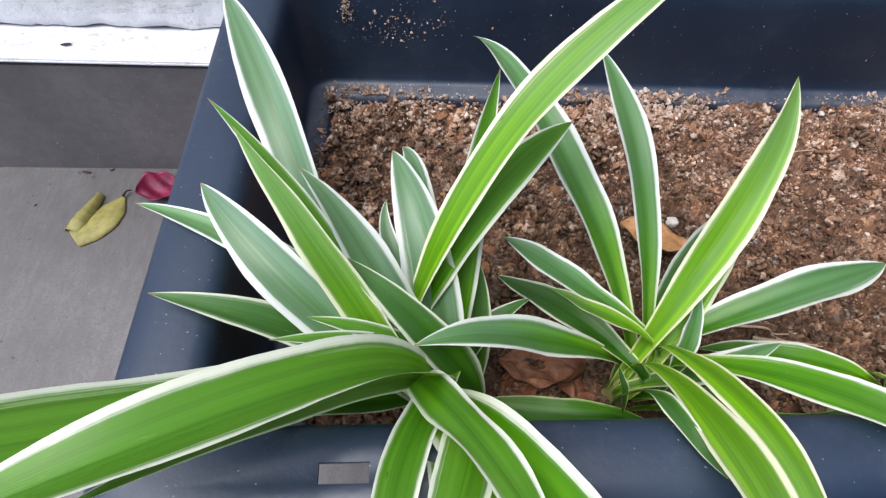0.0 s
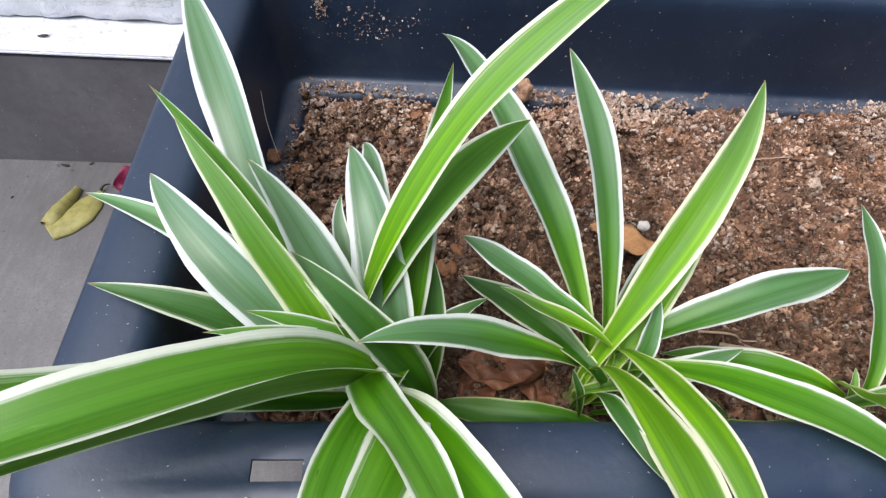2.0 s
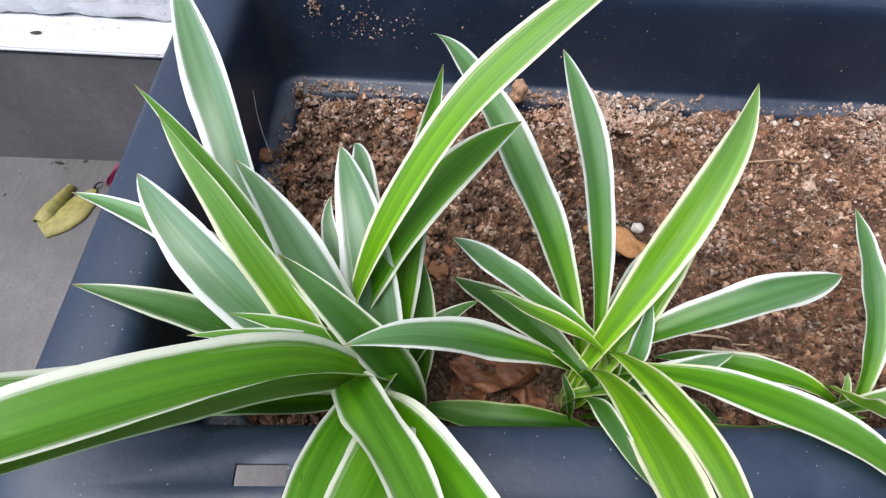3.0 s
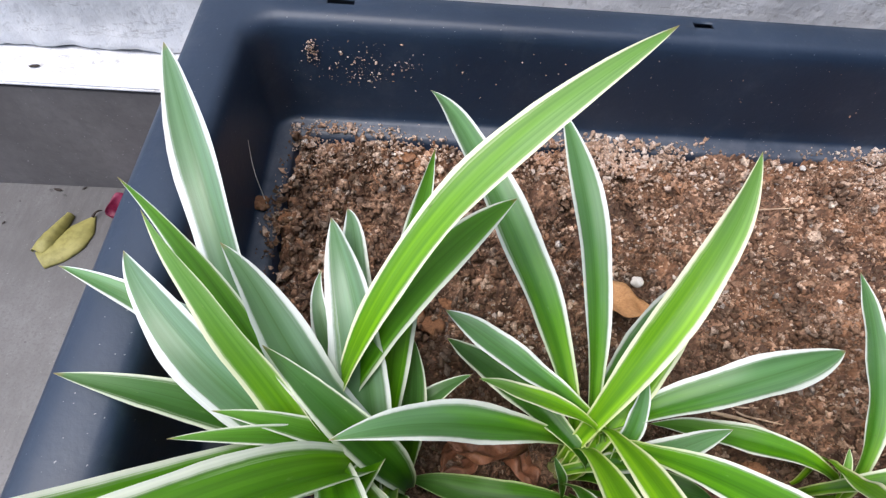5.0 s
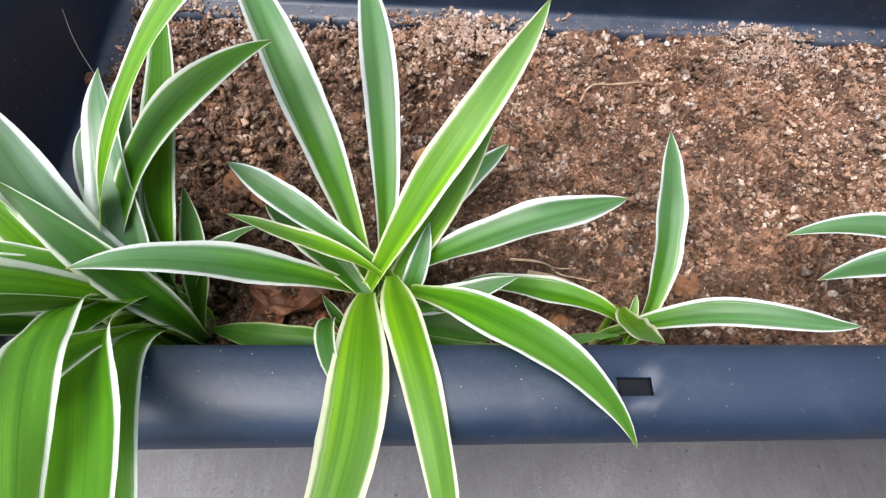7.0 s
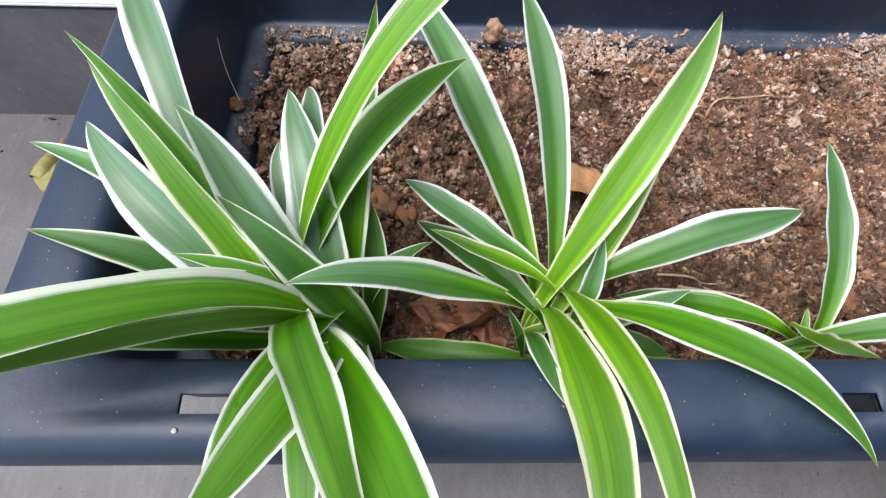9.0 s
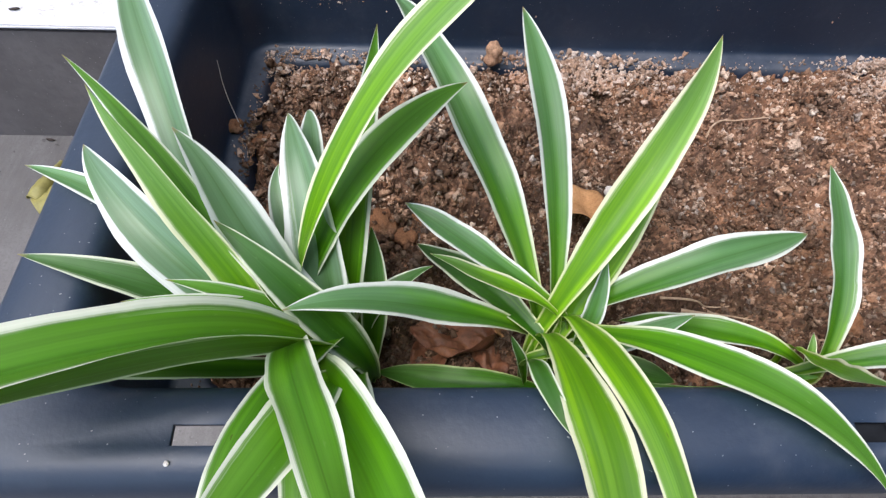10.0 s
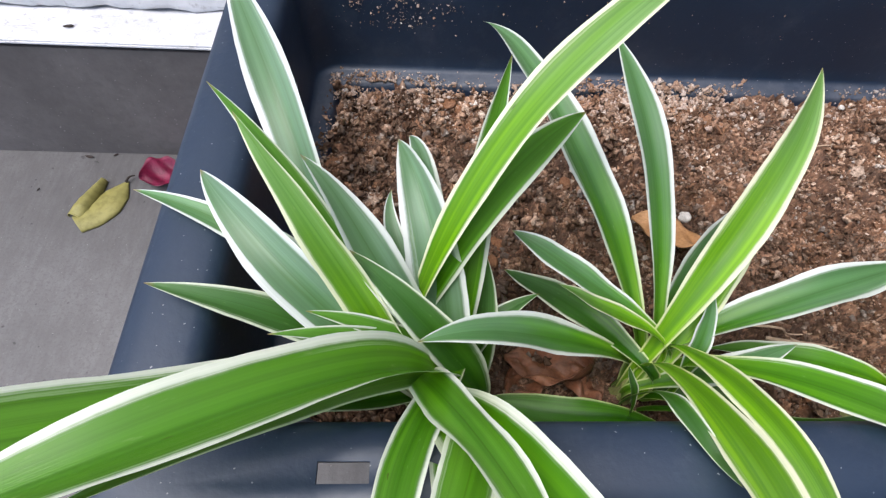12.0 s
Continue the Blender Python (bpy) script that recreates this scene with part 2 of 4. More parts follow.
    back = nt.nodes.new("ShaderNodeBsdfTranslucent")
    nt.links.new(mix(nt, 0.45, col, (0.35, 0.55, 0.02)), back.inputs[0])
    both = nt.nodes.new("ShaderNodeMixShader")
    both.inputs[0].default_value = 0.28
    nt.links.new(sh.outputs[0], both.inputs[1])
    nt.links.new(back.outputs[0], both.inputs[2])
    nt.links.new(both.outputs[0], nt.nodes["Material Output"].inputs[0])
    return m


def mottled(name, dark, light, scale, roughness=0.7, depth=0.0008, spec=0.4):
    m, nt, sh = material(name)
    co = coords(nt)
    n1, n2 = noise_tex(nt, scale, 6, 0.65, co), noise_tex(nt, scale * 7, 4, 0.6, co)
    col = ramp(nt, n1, [(0.3, dark), (0.7, light)])
    col = mix(nt, ramp(nt, n2, [(0.3, 0.45), (0.55, 0.0)]), col, tuple(0.5 * c for c in dark))
    nt.links.new(col, sh.inputs["Base Color"])
    sh.inputs["Roughness"].default_value = roughness
    sh.inputs["Specular IOR Level"].default_value = spec
    bump(nt, sh, n2, 0.5, depth)
    return m


BLACK = black_material()
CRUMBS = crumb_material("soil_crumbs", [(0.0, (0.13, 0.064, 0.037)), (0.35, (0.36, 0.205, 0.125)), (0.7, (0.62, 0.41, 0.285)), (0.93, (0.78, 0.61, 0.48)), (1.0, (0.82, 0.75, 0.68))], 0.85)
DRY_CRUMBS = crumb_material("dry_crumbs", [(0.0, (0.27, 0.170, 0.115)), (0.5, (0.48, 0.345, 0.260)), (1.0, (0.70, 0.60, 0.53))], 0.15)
# the grey leaf holds the strongest painted sky sheen, the fresh one little
GREY_SHEEN = leaf_material("leaf_grey_sheen", (0.040, 0.150, 0.010), (0.115, 0.295, 0.018), (0.185, 0.315, 0.205), (0.74, 0.77, 0.74), 0.785, 0.6, -0.05)
MATURE = leaf_material("leaf_mature", (0.030, 0.140, 0.003), (0.100, 0.300, 0.005), (0.130, 0.275, 0.125), (0.72, 0.76, 0.70), 0.805, 0.5, 0.15)
FRESH = leaf_material("leaf_fresh", (0.034, 0.160, 0.001), (0.122, 0.355, 0.002), (0.100, 0.265, 0.030), (0.74, 0.77, 0.66), 0.845, 0.3)
YOUNG = leaf_material("leaf_young", (0.066, 0.215, 0.001), (0.200, 0.430, 0.002), (0.170, 0.335, 0.100), (0.76, 0.77, 0.54), 0.820, 0.35, 0.30)
# the last colour of these two paints crown shade into the leaf foot
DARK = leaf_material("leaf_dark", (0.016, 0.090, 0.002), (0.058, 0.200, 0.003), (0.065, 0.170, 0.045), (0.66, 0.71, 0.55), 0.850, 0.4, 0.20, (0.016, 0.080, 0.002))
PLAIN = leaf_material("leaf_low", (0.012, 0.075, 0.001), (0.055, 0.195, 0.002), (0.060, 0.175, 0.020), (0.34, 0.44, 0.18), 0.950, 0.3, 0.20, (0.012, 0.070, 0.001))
SHEATH = mottled("stem_sheath", (0.16, 0.17, 0.05), (0.34, 0.36, 0.14), 90.0, 0.5)
DRY_OLIVE = mottled("dry_olive_leaf", (0.190, 0.170, 0.045), (0.290, 0.260, 0.085), 28.0, 0.6, 0.0003)
DRY_ORANGE = mottled("dry_orange_leaf", (0.34, 0.16, 0.06), (0.55, 0.30, 0.14), 110.0, 0.6)
DRY_BROWN = mottled("dry_brown_leaf", (0.10, 0.038, 0.020), (0.25, 0.10, 0.05), 90.0, 0.5)
DARK_STALK = mottled("dark_stalk", (0.015, 0.010, 0.008), (0.04, 0.025, 0.018), 200.0)
MAGENTA = mottled("magenta_bract", (0.08, 0.003, 0.020), (0.21, 0.010, 0.048), 70.0, 0.55)
PALE_STONE = mottled("pale_grit", (0.45, 0.40, 0.36), (0.72, 0.69, 0.65), 300.0, 0.7)
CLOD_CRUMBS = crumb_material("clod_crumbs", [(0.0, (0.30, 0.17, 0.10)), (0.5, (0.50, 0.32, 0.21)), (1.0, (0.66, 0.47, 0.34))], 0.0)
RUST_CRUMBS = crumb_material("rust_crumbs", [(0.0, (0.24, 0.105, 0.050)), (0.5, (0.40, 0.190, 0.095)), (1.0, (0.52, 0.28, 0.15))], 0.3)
ASH = mottled("ash_clod", (0.24, 0.15, 0.10), (0.44, 0.32, 0.24), 160.0, 0.9, 0.003)
THREAD = mottled("dry_thread", (0.50, 0.45, 0.40), (0.70, 0.66, 0.60), 300.0, 0.7)
ROOT = mottled("root", (0.34, 0.22, 0.14), (0.56, 0.42, 0.30), 300.0, 0.7)


# ---------------------------------------------------------------- mesh helpers
def part(name, bm, mat, parent=None, label="", smooth=False):
    me = bpy.data.meshes.new(name)
    bm.to_mesh(me)
    bm.free()
    me.materials.append(mat)
    if smooth:
        me.shade_smooth()
    ob = new(name, me)
    ob.parent = parent
    return tagged(ob, label)


def thing(name, at=(0, 0, 0)):
    ob = new(name)
    ob.location = at
    ob.empty_display_size = 0.02
    return ob


def slab(x0, x1, y0, y1, z0, z1, edge=0.0, cuts=0):
    """A block with softened edges."""
    bm = bmesh.new()
    bmesh.ops.create_cube(bm, size=1)
    for v in bm.verts:
        v.co = Vector((x0 + (v.co.x + 0.5) * (x1 - x0), y0 + (v.co.y + 0.5) * (y1 - y0), z0 + (v.co.z + 0.5) * (z1 - z0)))
    if edge:
        bmesh.ops.bevel(bm, geom=bm.edges[:], offset=edge, segments=2, affect="EDGES")
    return bm


# ---------------------------------------------------------------- setting
WALL_Y = 0.309


def build_setting():
    # one sheet of brushed concrete, out to the horizon
    bm = bmesh.new()
    xs = [-400, -20, -2, -1, 0, 1, 2, 20, 400]
    ys = [-400, -20, -2, -1, 0, WALL_Y + 0.4]
    grid = [[bm.verts.new((x, y, 0)) for x in xs] for y in ys]
    for a, b in zip(grid, grid[1:]):
        for i in range(len(xs) - 1):
            bm.faces.new((a[i], a[i + 1], b[i + 1], b[i]))
    tagged(part("ground", bm, CONCRETE), "grey brushed concrete floor with fine streaks and grit", "floor", kind="structure")
    # low cement kerb below the wall with a whitewashed top
    kerb = part("kerb", slab(-6, 6, WALL_Y, WALL_Y + 0.30, -0.05, 0.1180, 0.003), CEMENT)
    tagged(kerb, "low grey smooth cement kerb along the white wall", "kerb", kind="structure")
    top = part("kerb_top", slab(-6, 6, WALL_Y - 0.002, WALL_Y + 0.30, 0.1182, 0.1215, 0.0012), WHITEWASH)
    tagged(top, "whitewashed top edge of the cement kerb", "kerb top", kind="structure")
    # rough plaster above a ragged open joint
    bm = bmesh.new()
    y0 = WALL_Y + 0.037
    xs = [-6, -2] + [-0.7 + 0.006 * i for i in range(234)] + [2, 6]
    zs = [0.0, 0.003, 0.006, 0.010, 0.016, 0.024, 0.034, 0.05, 0.07, 0.1, 0.15, 0.3, 2.5]
    rows = []
    for k, z in enumerate(zs):
        row = []
        for x in xs:
            n = 0.0035 * noise.noise((x * 14, z * 20, 1)) + 0.0022 * noise.noise((x * 60, z * 60, 4)) + 0.0012 * noise.noise((x * 170, z * 170, 8))
            ragged = 0.1220 + 0.0012 + 0.0024 * noise.noise((x * 40, 0, 9)) + 0.0012 * noise.noise((x * 150, 0, 2))
            row.append(bm.verts.new((x, y0 + n + (0.0015 if k == 0 else 0), max(ragged, 0.1217) + z)))
        rows.append(row)
    for a, b in zip(rows, rows[1:]):
        for i in range(len(xs) - 1):
            bm.faces.new((a[i], a[i + 1], b[i + 1], b[i]))
    back = [[bm.verts.new((x, y0 + 0.25, z)) for x in (-6, 6)] for z in (0.1225, 2.62)]
    bm.faces.new((back[0][1], back[0][0], back[1][0], back[1][1]))
    bm.faces.new((rows[-1][0], rows[-1][-1], back[1][1], back[1][0]))
    wall = part("wall_back", bm, WHITEWASH, smooth=True)
    tagged(wall, "rough white-painted plaster wall behind the planter", "wall", kind="structure")
    # unseen wall added behind the camera to block front light; the corner beside it is open to the sky
    blocker = part("wall_front", slab(0.10, 6.0, -0.85, -0.60, -0.02, 2.6, 0.004), CEMENT)
    tagged(blocker, "plain grey cement wall, added out of view to block light from the front", "wall", kind="structure")



# ---------------------------------------------------------------- planter
OUT_X0, OUT_X1, OUT_Y0, OUT_Y1 = -0.0750, 0.700, -0.0200, 0.3040
SLOT_X = [(0.0005, 0.0165), (0.2210, 0.2340)]
SLOT_Y = (-0.0065, 0.0)


def rounded_ring(inset, radius, z, nx):
    """Points of a rounded rectangle; the long sides pass through the x values in nx."""
    x0, x1, y0, y1 = OUT_X0 + inset, OUT_X1 - inset, OUT_Y0 + inset, OUT_Y1 - inset
    pts, n = [], 8
    corners = [(x0 + radius, y0 + radius, 180), (x1 - radius, y0 + radius, 270), (x1 - radius, y1 - radius, 0), (x0 + radius, y1 - radius, 90)]
    for k, (cx, cy, a0) in enumerate(corners):
        for i in range(n + 1):
            a = radians(a0 + 90 * i / n)
            pts.append((cx + radius * math.cos(a), cy + radius * math.sin(a), z))
        if k == 0:
            pts += [(x, y0, z) for x in nx]
        elif k == 2:
            pts += [(x, y1, z) for x in reversed(nx)]
        else:
            xe = x1 if k == 1 else x0
            ya, yb = (y0 + radius, y1 - radius) if k == 1 else (y1 - radius, y0 + radius)
            pts += [(xe, ya + (yb - ya) * j / 6, z) for j in range(1, 6)]
    return pts


def shell(profile, nx, slot_row, floor):
    bm = bmesh.new()
    rings = [[bm.verts.new((x, y, RIM + z)) for x, y, z in rounded_ring(inset, rad, dz, nx)] for inset, rad, dz in profile]
    count = len(rings[0])
    for k, (a, b) in enumerate(zip(rings, rings[1:])):
        for i in range(count):
            j = (i + 1) % count
            middle = (a[i].co + a[j].co + b[i].co + b[j].co) / 4
            if k == slot_row and any(x0 < middle.x < x1 for x0, x1 in SLOT_X) and abs(a[i].co.y - a[j].co.y) < 1e-6:
                continue
            bm.faces.new((a[i], a[j], b[j], b[i]))
    if floor:
        bm.faces.new(rings[-1])
    return bm


def build_planter():
    base = thing("planter", ((OUT_X0 + OUT_X1) / 2, (OUT_Y0 + OUT_Y1) / 2, 0))
    tagged(base, "dark blue-grey plastic rectangular planter filled with brown soil", "planter")
    nx = sorted({v for pair in SLOT_X for v in pair} | {0.04 + 0.04 * i for i in range(15)})
    slot_out, slot_in = SLOT_Y[0] - OUT_Y0, SLOT_Y[1] - OUT_Y0
    # inset from the outer rim, corner radius, height above the rim
    profile = [
        (0.0020, 0.016, -0.021), (0.0006, 0.017, -0.0200), (0.0, 0.017, -0.016), (0.0010, 0.018, -0.0085), (0.0030, 0.018, -0.0045),
        (0.0070, 0.018, -0.0012), (slot_out, 0.018, 0.0), (slot_in, 0.018, 0.0003), (0.0275, 0.020, -0.0004), (0.0305, 0.020, -0.0017),
        (0.0328, 0.020, -0.0045), (0.0340, 0.020, -0.0085), (0.0346, 0.020, -0.014), (0.0352, 0.020, -0.026), (0.0362, 0.019, -0.045),
        (0.0370, 0.018, -0.062), (0.0376, 0.017, -0.0700), (0.0386, 0.016, -0.0728), (0.0410, 0.016, -0.0740), (0.0480, 0.014, -0.0747),
        (0.0505, 0.013, -0.0762), (0.0520, 0.012, -0.080), (0.0600, 0.012, -0.14), (0.0680, 0.012, -0.208),
    ]
    bm = shell(profile, nx, 6, True)
    bmesh.ops.translate(bm, verts=bm.verts[:], vec=-base.location)
    body = part("body", bm, PLASTIC, base, smooth=True)
    solid = body.modifiers.new("wall", "SOLIDIFY")
    solid.thickness, solid.offset = 0.0024, -1
    # dark tabs added below the second slot and the back ones, to keep them dark
    for x0, x1, y0, y1 in ((0.2195, 0.2355, -0.0085, 0.0015), (-0.001, 0.018, 0.2805, 0.2905), (0.2195, 0.2355, 0.2805, 0.2905)):
        bm = slab(x0, x1, y0, y1, RIM - 0.0062, RIM - 0.0042, 0.0004)
        bmesh.ops.translate(bm, verts=bm.verts[:], vec=-base.location)
        part("slot_tab", bm, BLACK, base)
    return base


# ---------------------------------------------------------------- soil
SX0, SX1, SY0, SY1 = OUT_X0 + 0.0512, OUT_X1 - 0.0512, OUT_Y0 + 0.0512, OUT_Y1 - 0.0512


def lumps(x, y, cell, seed):
    """Rounded clods in cells of that size: height from 0 to 1 and a random tone for each clod."""
    table = np.random.default_rng(seed).uniform(0, 1, (4, 251))
    gx, gy = np.floor(x / cell).astype(int), np.floor(y / cell).astype(int)
    best, tone = np.zeros_like(x), np.zeros_like(x)
    for i in (-1, 0, 1):
        for j in (-1, 0, 1):
            k = ((gx + i) * 73 + (gy + j) * 179) % 251
            px, py = (gx + i + 0.15 + 0.7 * table[0][k]) * cell, (gy + j + 0.15 + 0.7 * table[1][k]) * cell
            size = cell * (0.34 + 0.36 * table[2][k])
            h = np.sqrt(np.maximum(1 - ((x - px) ** 2 + (y - py) ** 2) / size ** 2, 0)) * (size / cell) * 1.25
            tone = np.where(h > best, table[3][k], tone)
            best = np.maximum(best, h)
    return best, tone


def cloudy(x, y, cell, seed):
    """Smooth random hills, 0 to 1, about one cell apart."""
    table = np.random.default_rng(seed).uniform(0, 1, 509)
    fx, fy = x / cell, y / cell
    ix, iy = np.floor(fx).astype(int), np.floor(fy).astype(int)
    u, v = fx - ix, fy - iy
    u, v = u * u * (3 - 2 * u), v * v * (3 - 2 * v)

    def at(i, j):
        return table[((ix + i) * 131 + (iy + j) * 317) % 509]

    return (at(0, 0) * (1 - u) + at(1, 0) * u) * (1 - v) + (at(0, 1) * (1 - u) + at(1, 1) * u) * v


def bed(x, y):
    """Height and tone of the soil at arrays of places."""
    x, y = np.asarray(x, float), np.asarray(y, float)
    fine = np.clip((x - 0.03) / 0.20, 0, 1)
    wx = x + 0.0040 * (cloudy(x, y, 0.0060, 21) - 0.5) + 0.0016 * (cloudy(x, y, 0.0021, 22) - 0.5)
    wy = y + 0.0040 * (cloudy(x, y, 0.0060, 23) - 0.5) + 0.0016 * (cloudy(x, y, 0.0021, 24) - 0.5)
    big, t1 = lumps(wx, wy, 0.0125, 1)
    mid, t2 = lumps(wx, wy, 0.0062, 2)
    small, t3 = lumps(wx, wy, 0.0031, 3)
    tiny, t4 = lumps(wx, wy, 0.0017, 4)
    hills, holes = cloudy(x, y, 0.036, 11), cloudy(x, y, 0.013, 12)
    rough = 0.45 + 1.1 * cloudy(x, y, 0.028, 13)
    h = (big * 0.0095 * (1 - 0.45 * fine) + mid * 0.0055 * (1 - 0.2 * fine)) * rough + small * 0.0024 + tiny * 0.0011
    h += 0.0075 * (hills - 0.5) + 0.0060 * (holes - 0.5) - 0.0055 * np.clip((0.34 - holes) / 0.2, 0, 1)
    tone = 0.14 * t1 + 0.22 * t2 + 0.24 * t3 + 0.16 * t4 + 0.24 * cloudy(x, y, 0.022, 14)
    return RIM - 0.0870 + 0.0020 * fine + np.minimum(h, 0.0125), tone


def soil_height(x, y):
    return float(bed(np.array([x]), np.array([y]))[0][0])


def build_soil():
    xs = np.concatenate([np.arange(SX0, 0.47, 0.00095), np.linspace(0.47, SX1, 60)])
    ys = np.arange(SY0, SY1 + 0.0009, 0.00095)
    gx, gy = np.meshgrid(xs, ys)
    z, tone = bed(gx.ravel(), gy.ravel())
    verts = np.stack([gx.ravel(), gy.ravel(), z], -1)
    n, m = len(xs), len(ys)
    k = (np.arange(m - 1)[:, None] * n + np.arange(n - 1)[None]).ravel()
    faces = np.stack([k, k + 1, k + n + 1, k + n], -1)
    me = bpy.data.meshes.new("soil_bed")
    me.from_pydata(verts.tolist(), [], faces.tolist())
    me.attributes.new("tone", "FLOAT", "POINT").data.foreach_set("value", tone.astype(np.float32))
    me.materials.append(SOIL)
    me.shade_smooth()
    tagged(new("soil_bed", me), "brown crumbly potting soil inside the planter", "soil", kind="stuff")


def crumb_cloud(name, places, mat, label, category, rounds=1):
    """Many small angular crumbs in one mesh. places: x, y, z, radius."""
    bm = bmesh.new()
    bmesh.ops.create_icosphere(bm, subdivisions=rounds, radius=1)
    bm.verts.ensure_lookup_table()
    base = np.array([v.co[:] for v in bm.verts])
    tris = np.array([[v.index for v in f.verts] for f in bm.faces])
    bm.free()
    rng = np.random.default_rng(len(places))
    p = np.array(places, float)
    n = len(p)
    knobs = rng.normal(0, 1, (n, 5, 3))
    knobs /= np.linalg.norm(knobs, axis=-1, keepdims=True)
    swell = np.maximum(np.einsum("vc,nkc->nvk", base, knobs), 0).max(-1)
    shape = base[None] * (0.36 + 0.98 * swell ** 4 + rng.uniform(-0.20, 0.20, (n, len(base))))[..., None]
    shape *= rng.uniform(0.7, 1.3, (n, 1, 3))
    a = rng.uniform(0, 2 * math.pi, n)
    c, s = np.cos(a)[:, None], np.sin(a)[:, None]
    turned = np.stack([shape[..., 0] * c - shape[..., 1] * s, shape[..., 0] * s + shape[..., 1] * c, shape[..., 2]], -1)
    verts = (turned * p[:, None, 3:4] + p[:, None, :3]).reshape(-1, 3)
    faces = (tris[None] + (np.arange(n) * len(base))[:, None, None]).reshape(-1, 3)
    me = bpy.data.meshes.new(name)
    me.from_pydata(verts.tolist(), [], faces.tolist())
    me.materials.append(mat)
    if rounds > 1:
        me.shade_smooth()
    return tagged(new(name, me), label, category, kind="stuff")


def scatter_crumbs():
    rng = random.Random(5)
    dice = np.random.default_rng(5)
    # loose clods: crumbs heaped upon one another
    n = 1500
    cx, cy = dice.uniform(SX0 + 0.004, 0.50, n), dice.uniform(SY0 + 0.004, SY1 - 0.003, n)
    size = np.exp(dice.normal(0, 0.42, n)) * (0.0042 - 0.0018 * np.clip((cx - 0.03) / 0.16, 0, 1))
    k = np.repeat(np.arange(n), 8)
    dx, dy = dice.normal(0, 0.62, len(k)) * size[k], dice.normal(0, 0.62, len(k)) * size[k]
    x, y = np.clip(cx[k] + dx, SX0 + 0.001, 0.505), np.clip(cy[k] + dy, SY0 + 0.001, SY1 - 0.001)
    r = np.minimum(size[k] * dice.uniform(0.22, 0.62, len(k)), 0.0028)
    dome = np.maximum(1 - (dx * dx + dy * dy) / (1.3 * size[k]) ** 2, 0) * size[k] * 0.75
    z = bed(x, y)[0] + r * 0.15 + dome
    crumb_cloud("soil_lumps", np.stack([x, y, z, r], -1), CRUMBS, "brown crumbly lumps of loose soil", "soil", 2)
    for name, n, mean, spread, most, sink, rounds, label in (
        ("soil_crumbs", 22000, 0.00125, 0.40, 0.0032, 0.42, 1, "brown soil crumbs of the size of peppercorns"),
        ("soil_grains", 28000, 0.00058, 0.35, 0.0013, 0.45, 1, "fine brown soil grains covering the bed"),
    ):
        x, y = dice.uniform(SX0 + 0.002, 0.50, 2 * n), dice.uniform(SY0 + 0.002, SY1 - 0.002, 2 * n)
        drift = cloudy(x, y, 0.021, 31) + 0.6 * cloudy(x, y, 0.008, 32) + dice.uniform(-0.7, 0.7, 2 * n)
        keep = np.argsort(-drift)[:n]
        x, y = x[keep], y[keep]
        fine = np.clip((x - 0.03) / 0.22, 0, 1)
        r = np.minimum(mean * (1.15 - 0.25 * fine) * np.exp(dice.normal(0, spread, n)), most)
        z = bed(x, y)[0] + r * sink
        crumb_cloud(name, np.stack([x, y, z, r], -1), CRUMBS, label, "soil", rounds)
    # dry pale crumbs along the back ledge and the back of the bed
    dry = []
    while len(dry) < 5200:
        x = rng.uniform(SX0 - 0.004, 0.52)
        y = SY1 + rng.gauss(-0.006, 0.010)
        if y > SY1 + 0.0125:
            continue
        patch = 0.5 + 0.9 * noise.noise((x * 75, y * 90, 5)) + 0.5 * noise.noise((x * 260, y * 260, 3))
        band, mound, corner = math.exp(-((x - 0.185) / 0.055) ** 4), math.exp(-((x - 0.398) / 0.026) ** 2), math.exp(-(x / 0.05) ** 2)
        if rng.random() > patch * (0.10 + 0.9 * band + 2.4 * mound + 0.75 * corner):
            continue
        on_ledge = y > SY1 - 0.002
        r = min((0.00055 + 0.00032 * band) * math.exp(rng.gauss(0, 0.55)), 0.0026)
        z = RIM - 0.0742 + r * 0.5 if on_ledge else soil_height(x, y) + r * 0.8
        near = max(1 - abs(y - SY1 + 0.001) / 0.008, 0)
        z = max(z, RIM - 0.0765 + rng.uniform(0, 1) * near * patch * (0.005 * band + 0.008 * mound))
        dry.append((x, y, z, r))
    # a heap of pale crumbs piled on the ledge
    for _ in range(420):
        x, y = rng.gauss(0.391, 0.0085), rng.gauss(0.2545, 0.0030)
        near = math.exp(-((x - 0.391) / 0.0105) ** 2 - ((y - 0.2545) / 0.0045) ** 2)
        r = min(0.0009 * math.exp(rng.gauss(0, 0.4)), 0.0022)
        dry.append((x, min(y, 0.2625), RIM - 0.0745 + rng.uniform(0.25, 1.0) * 0.0085 * near + r * 0.4, r))
    crumb_cloud("dry_crumbs", dry, DRY_CRUMBS, "pale dry soil crumbs along the back ledge", "soil", 2)
    # crumbs on the left ledge
    left = []
    while len(left) < 160:
        y = rng.uniform(SY0, SY1)
        r = rng.uniform(0.0004, 0.0011)
        left.append((SX0 - abs(rng.gauss(0, 0.004)), y, RIM - 0.0744 + r * 0.5, r))
    for _ in range(150):
        y = rng.gauss(0.183, 0.014)
        r = min(0.0010 * math.exp(rng.gauss(0, 0.5)), 0.0026)
        x = SX0 + rng.gauss(-0.001, 0.0035)
        left.append((x, y, RIM - 0.0742 + r * 0.4 + rng.uniform(0, 0.003) * max(1 - abs(y - 0.183) / 0.02, 0), r))
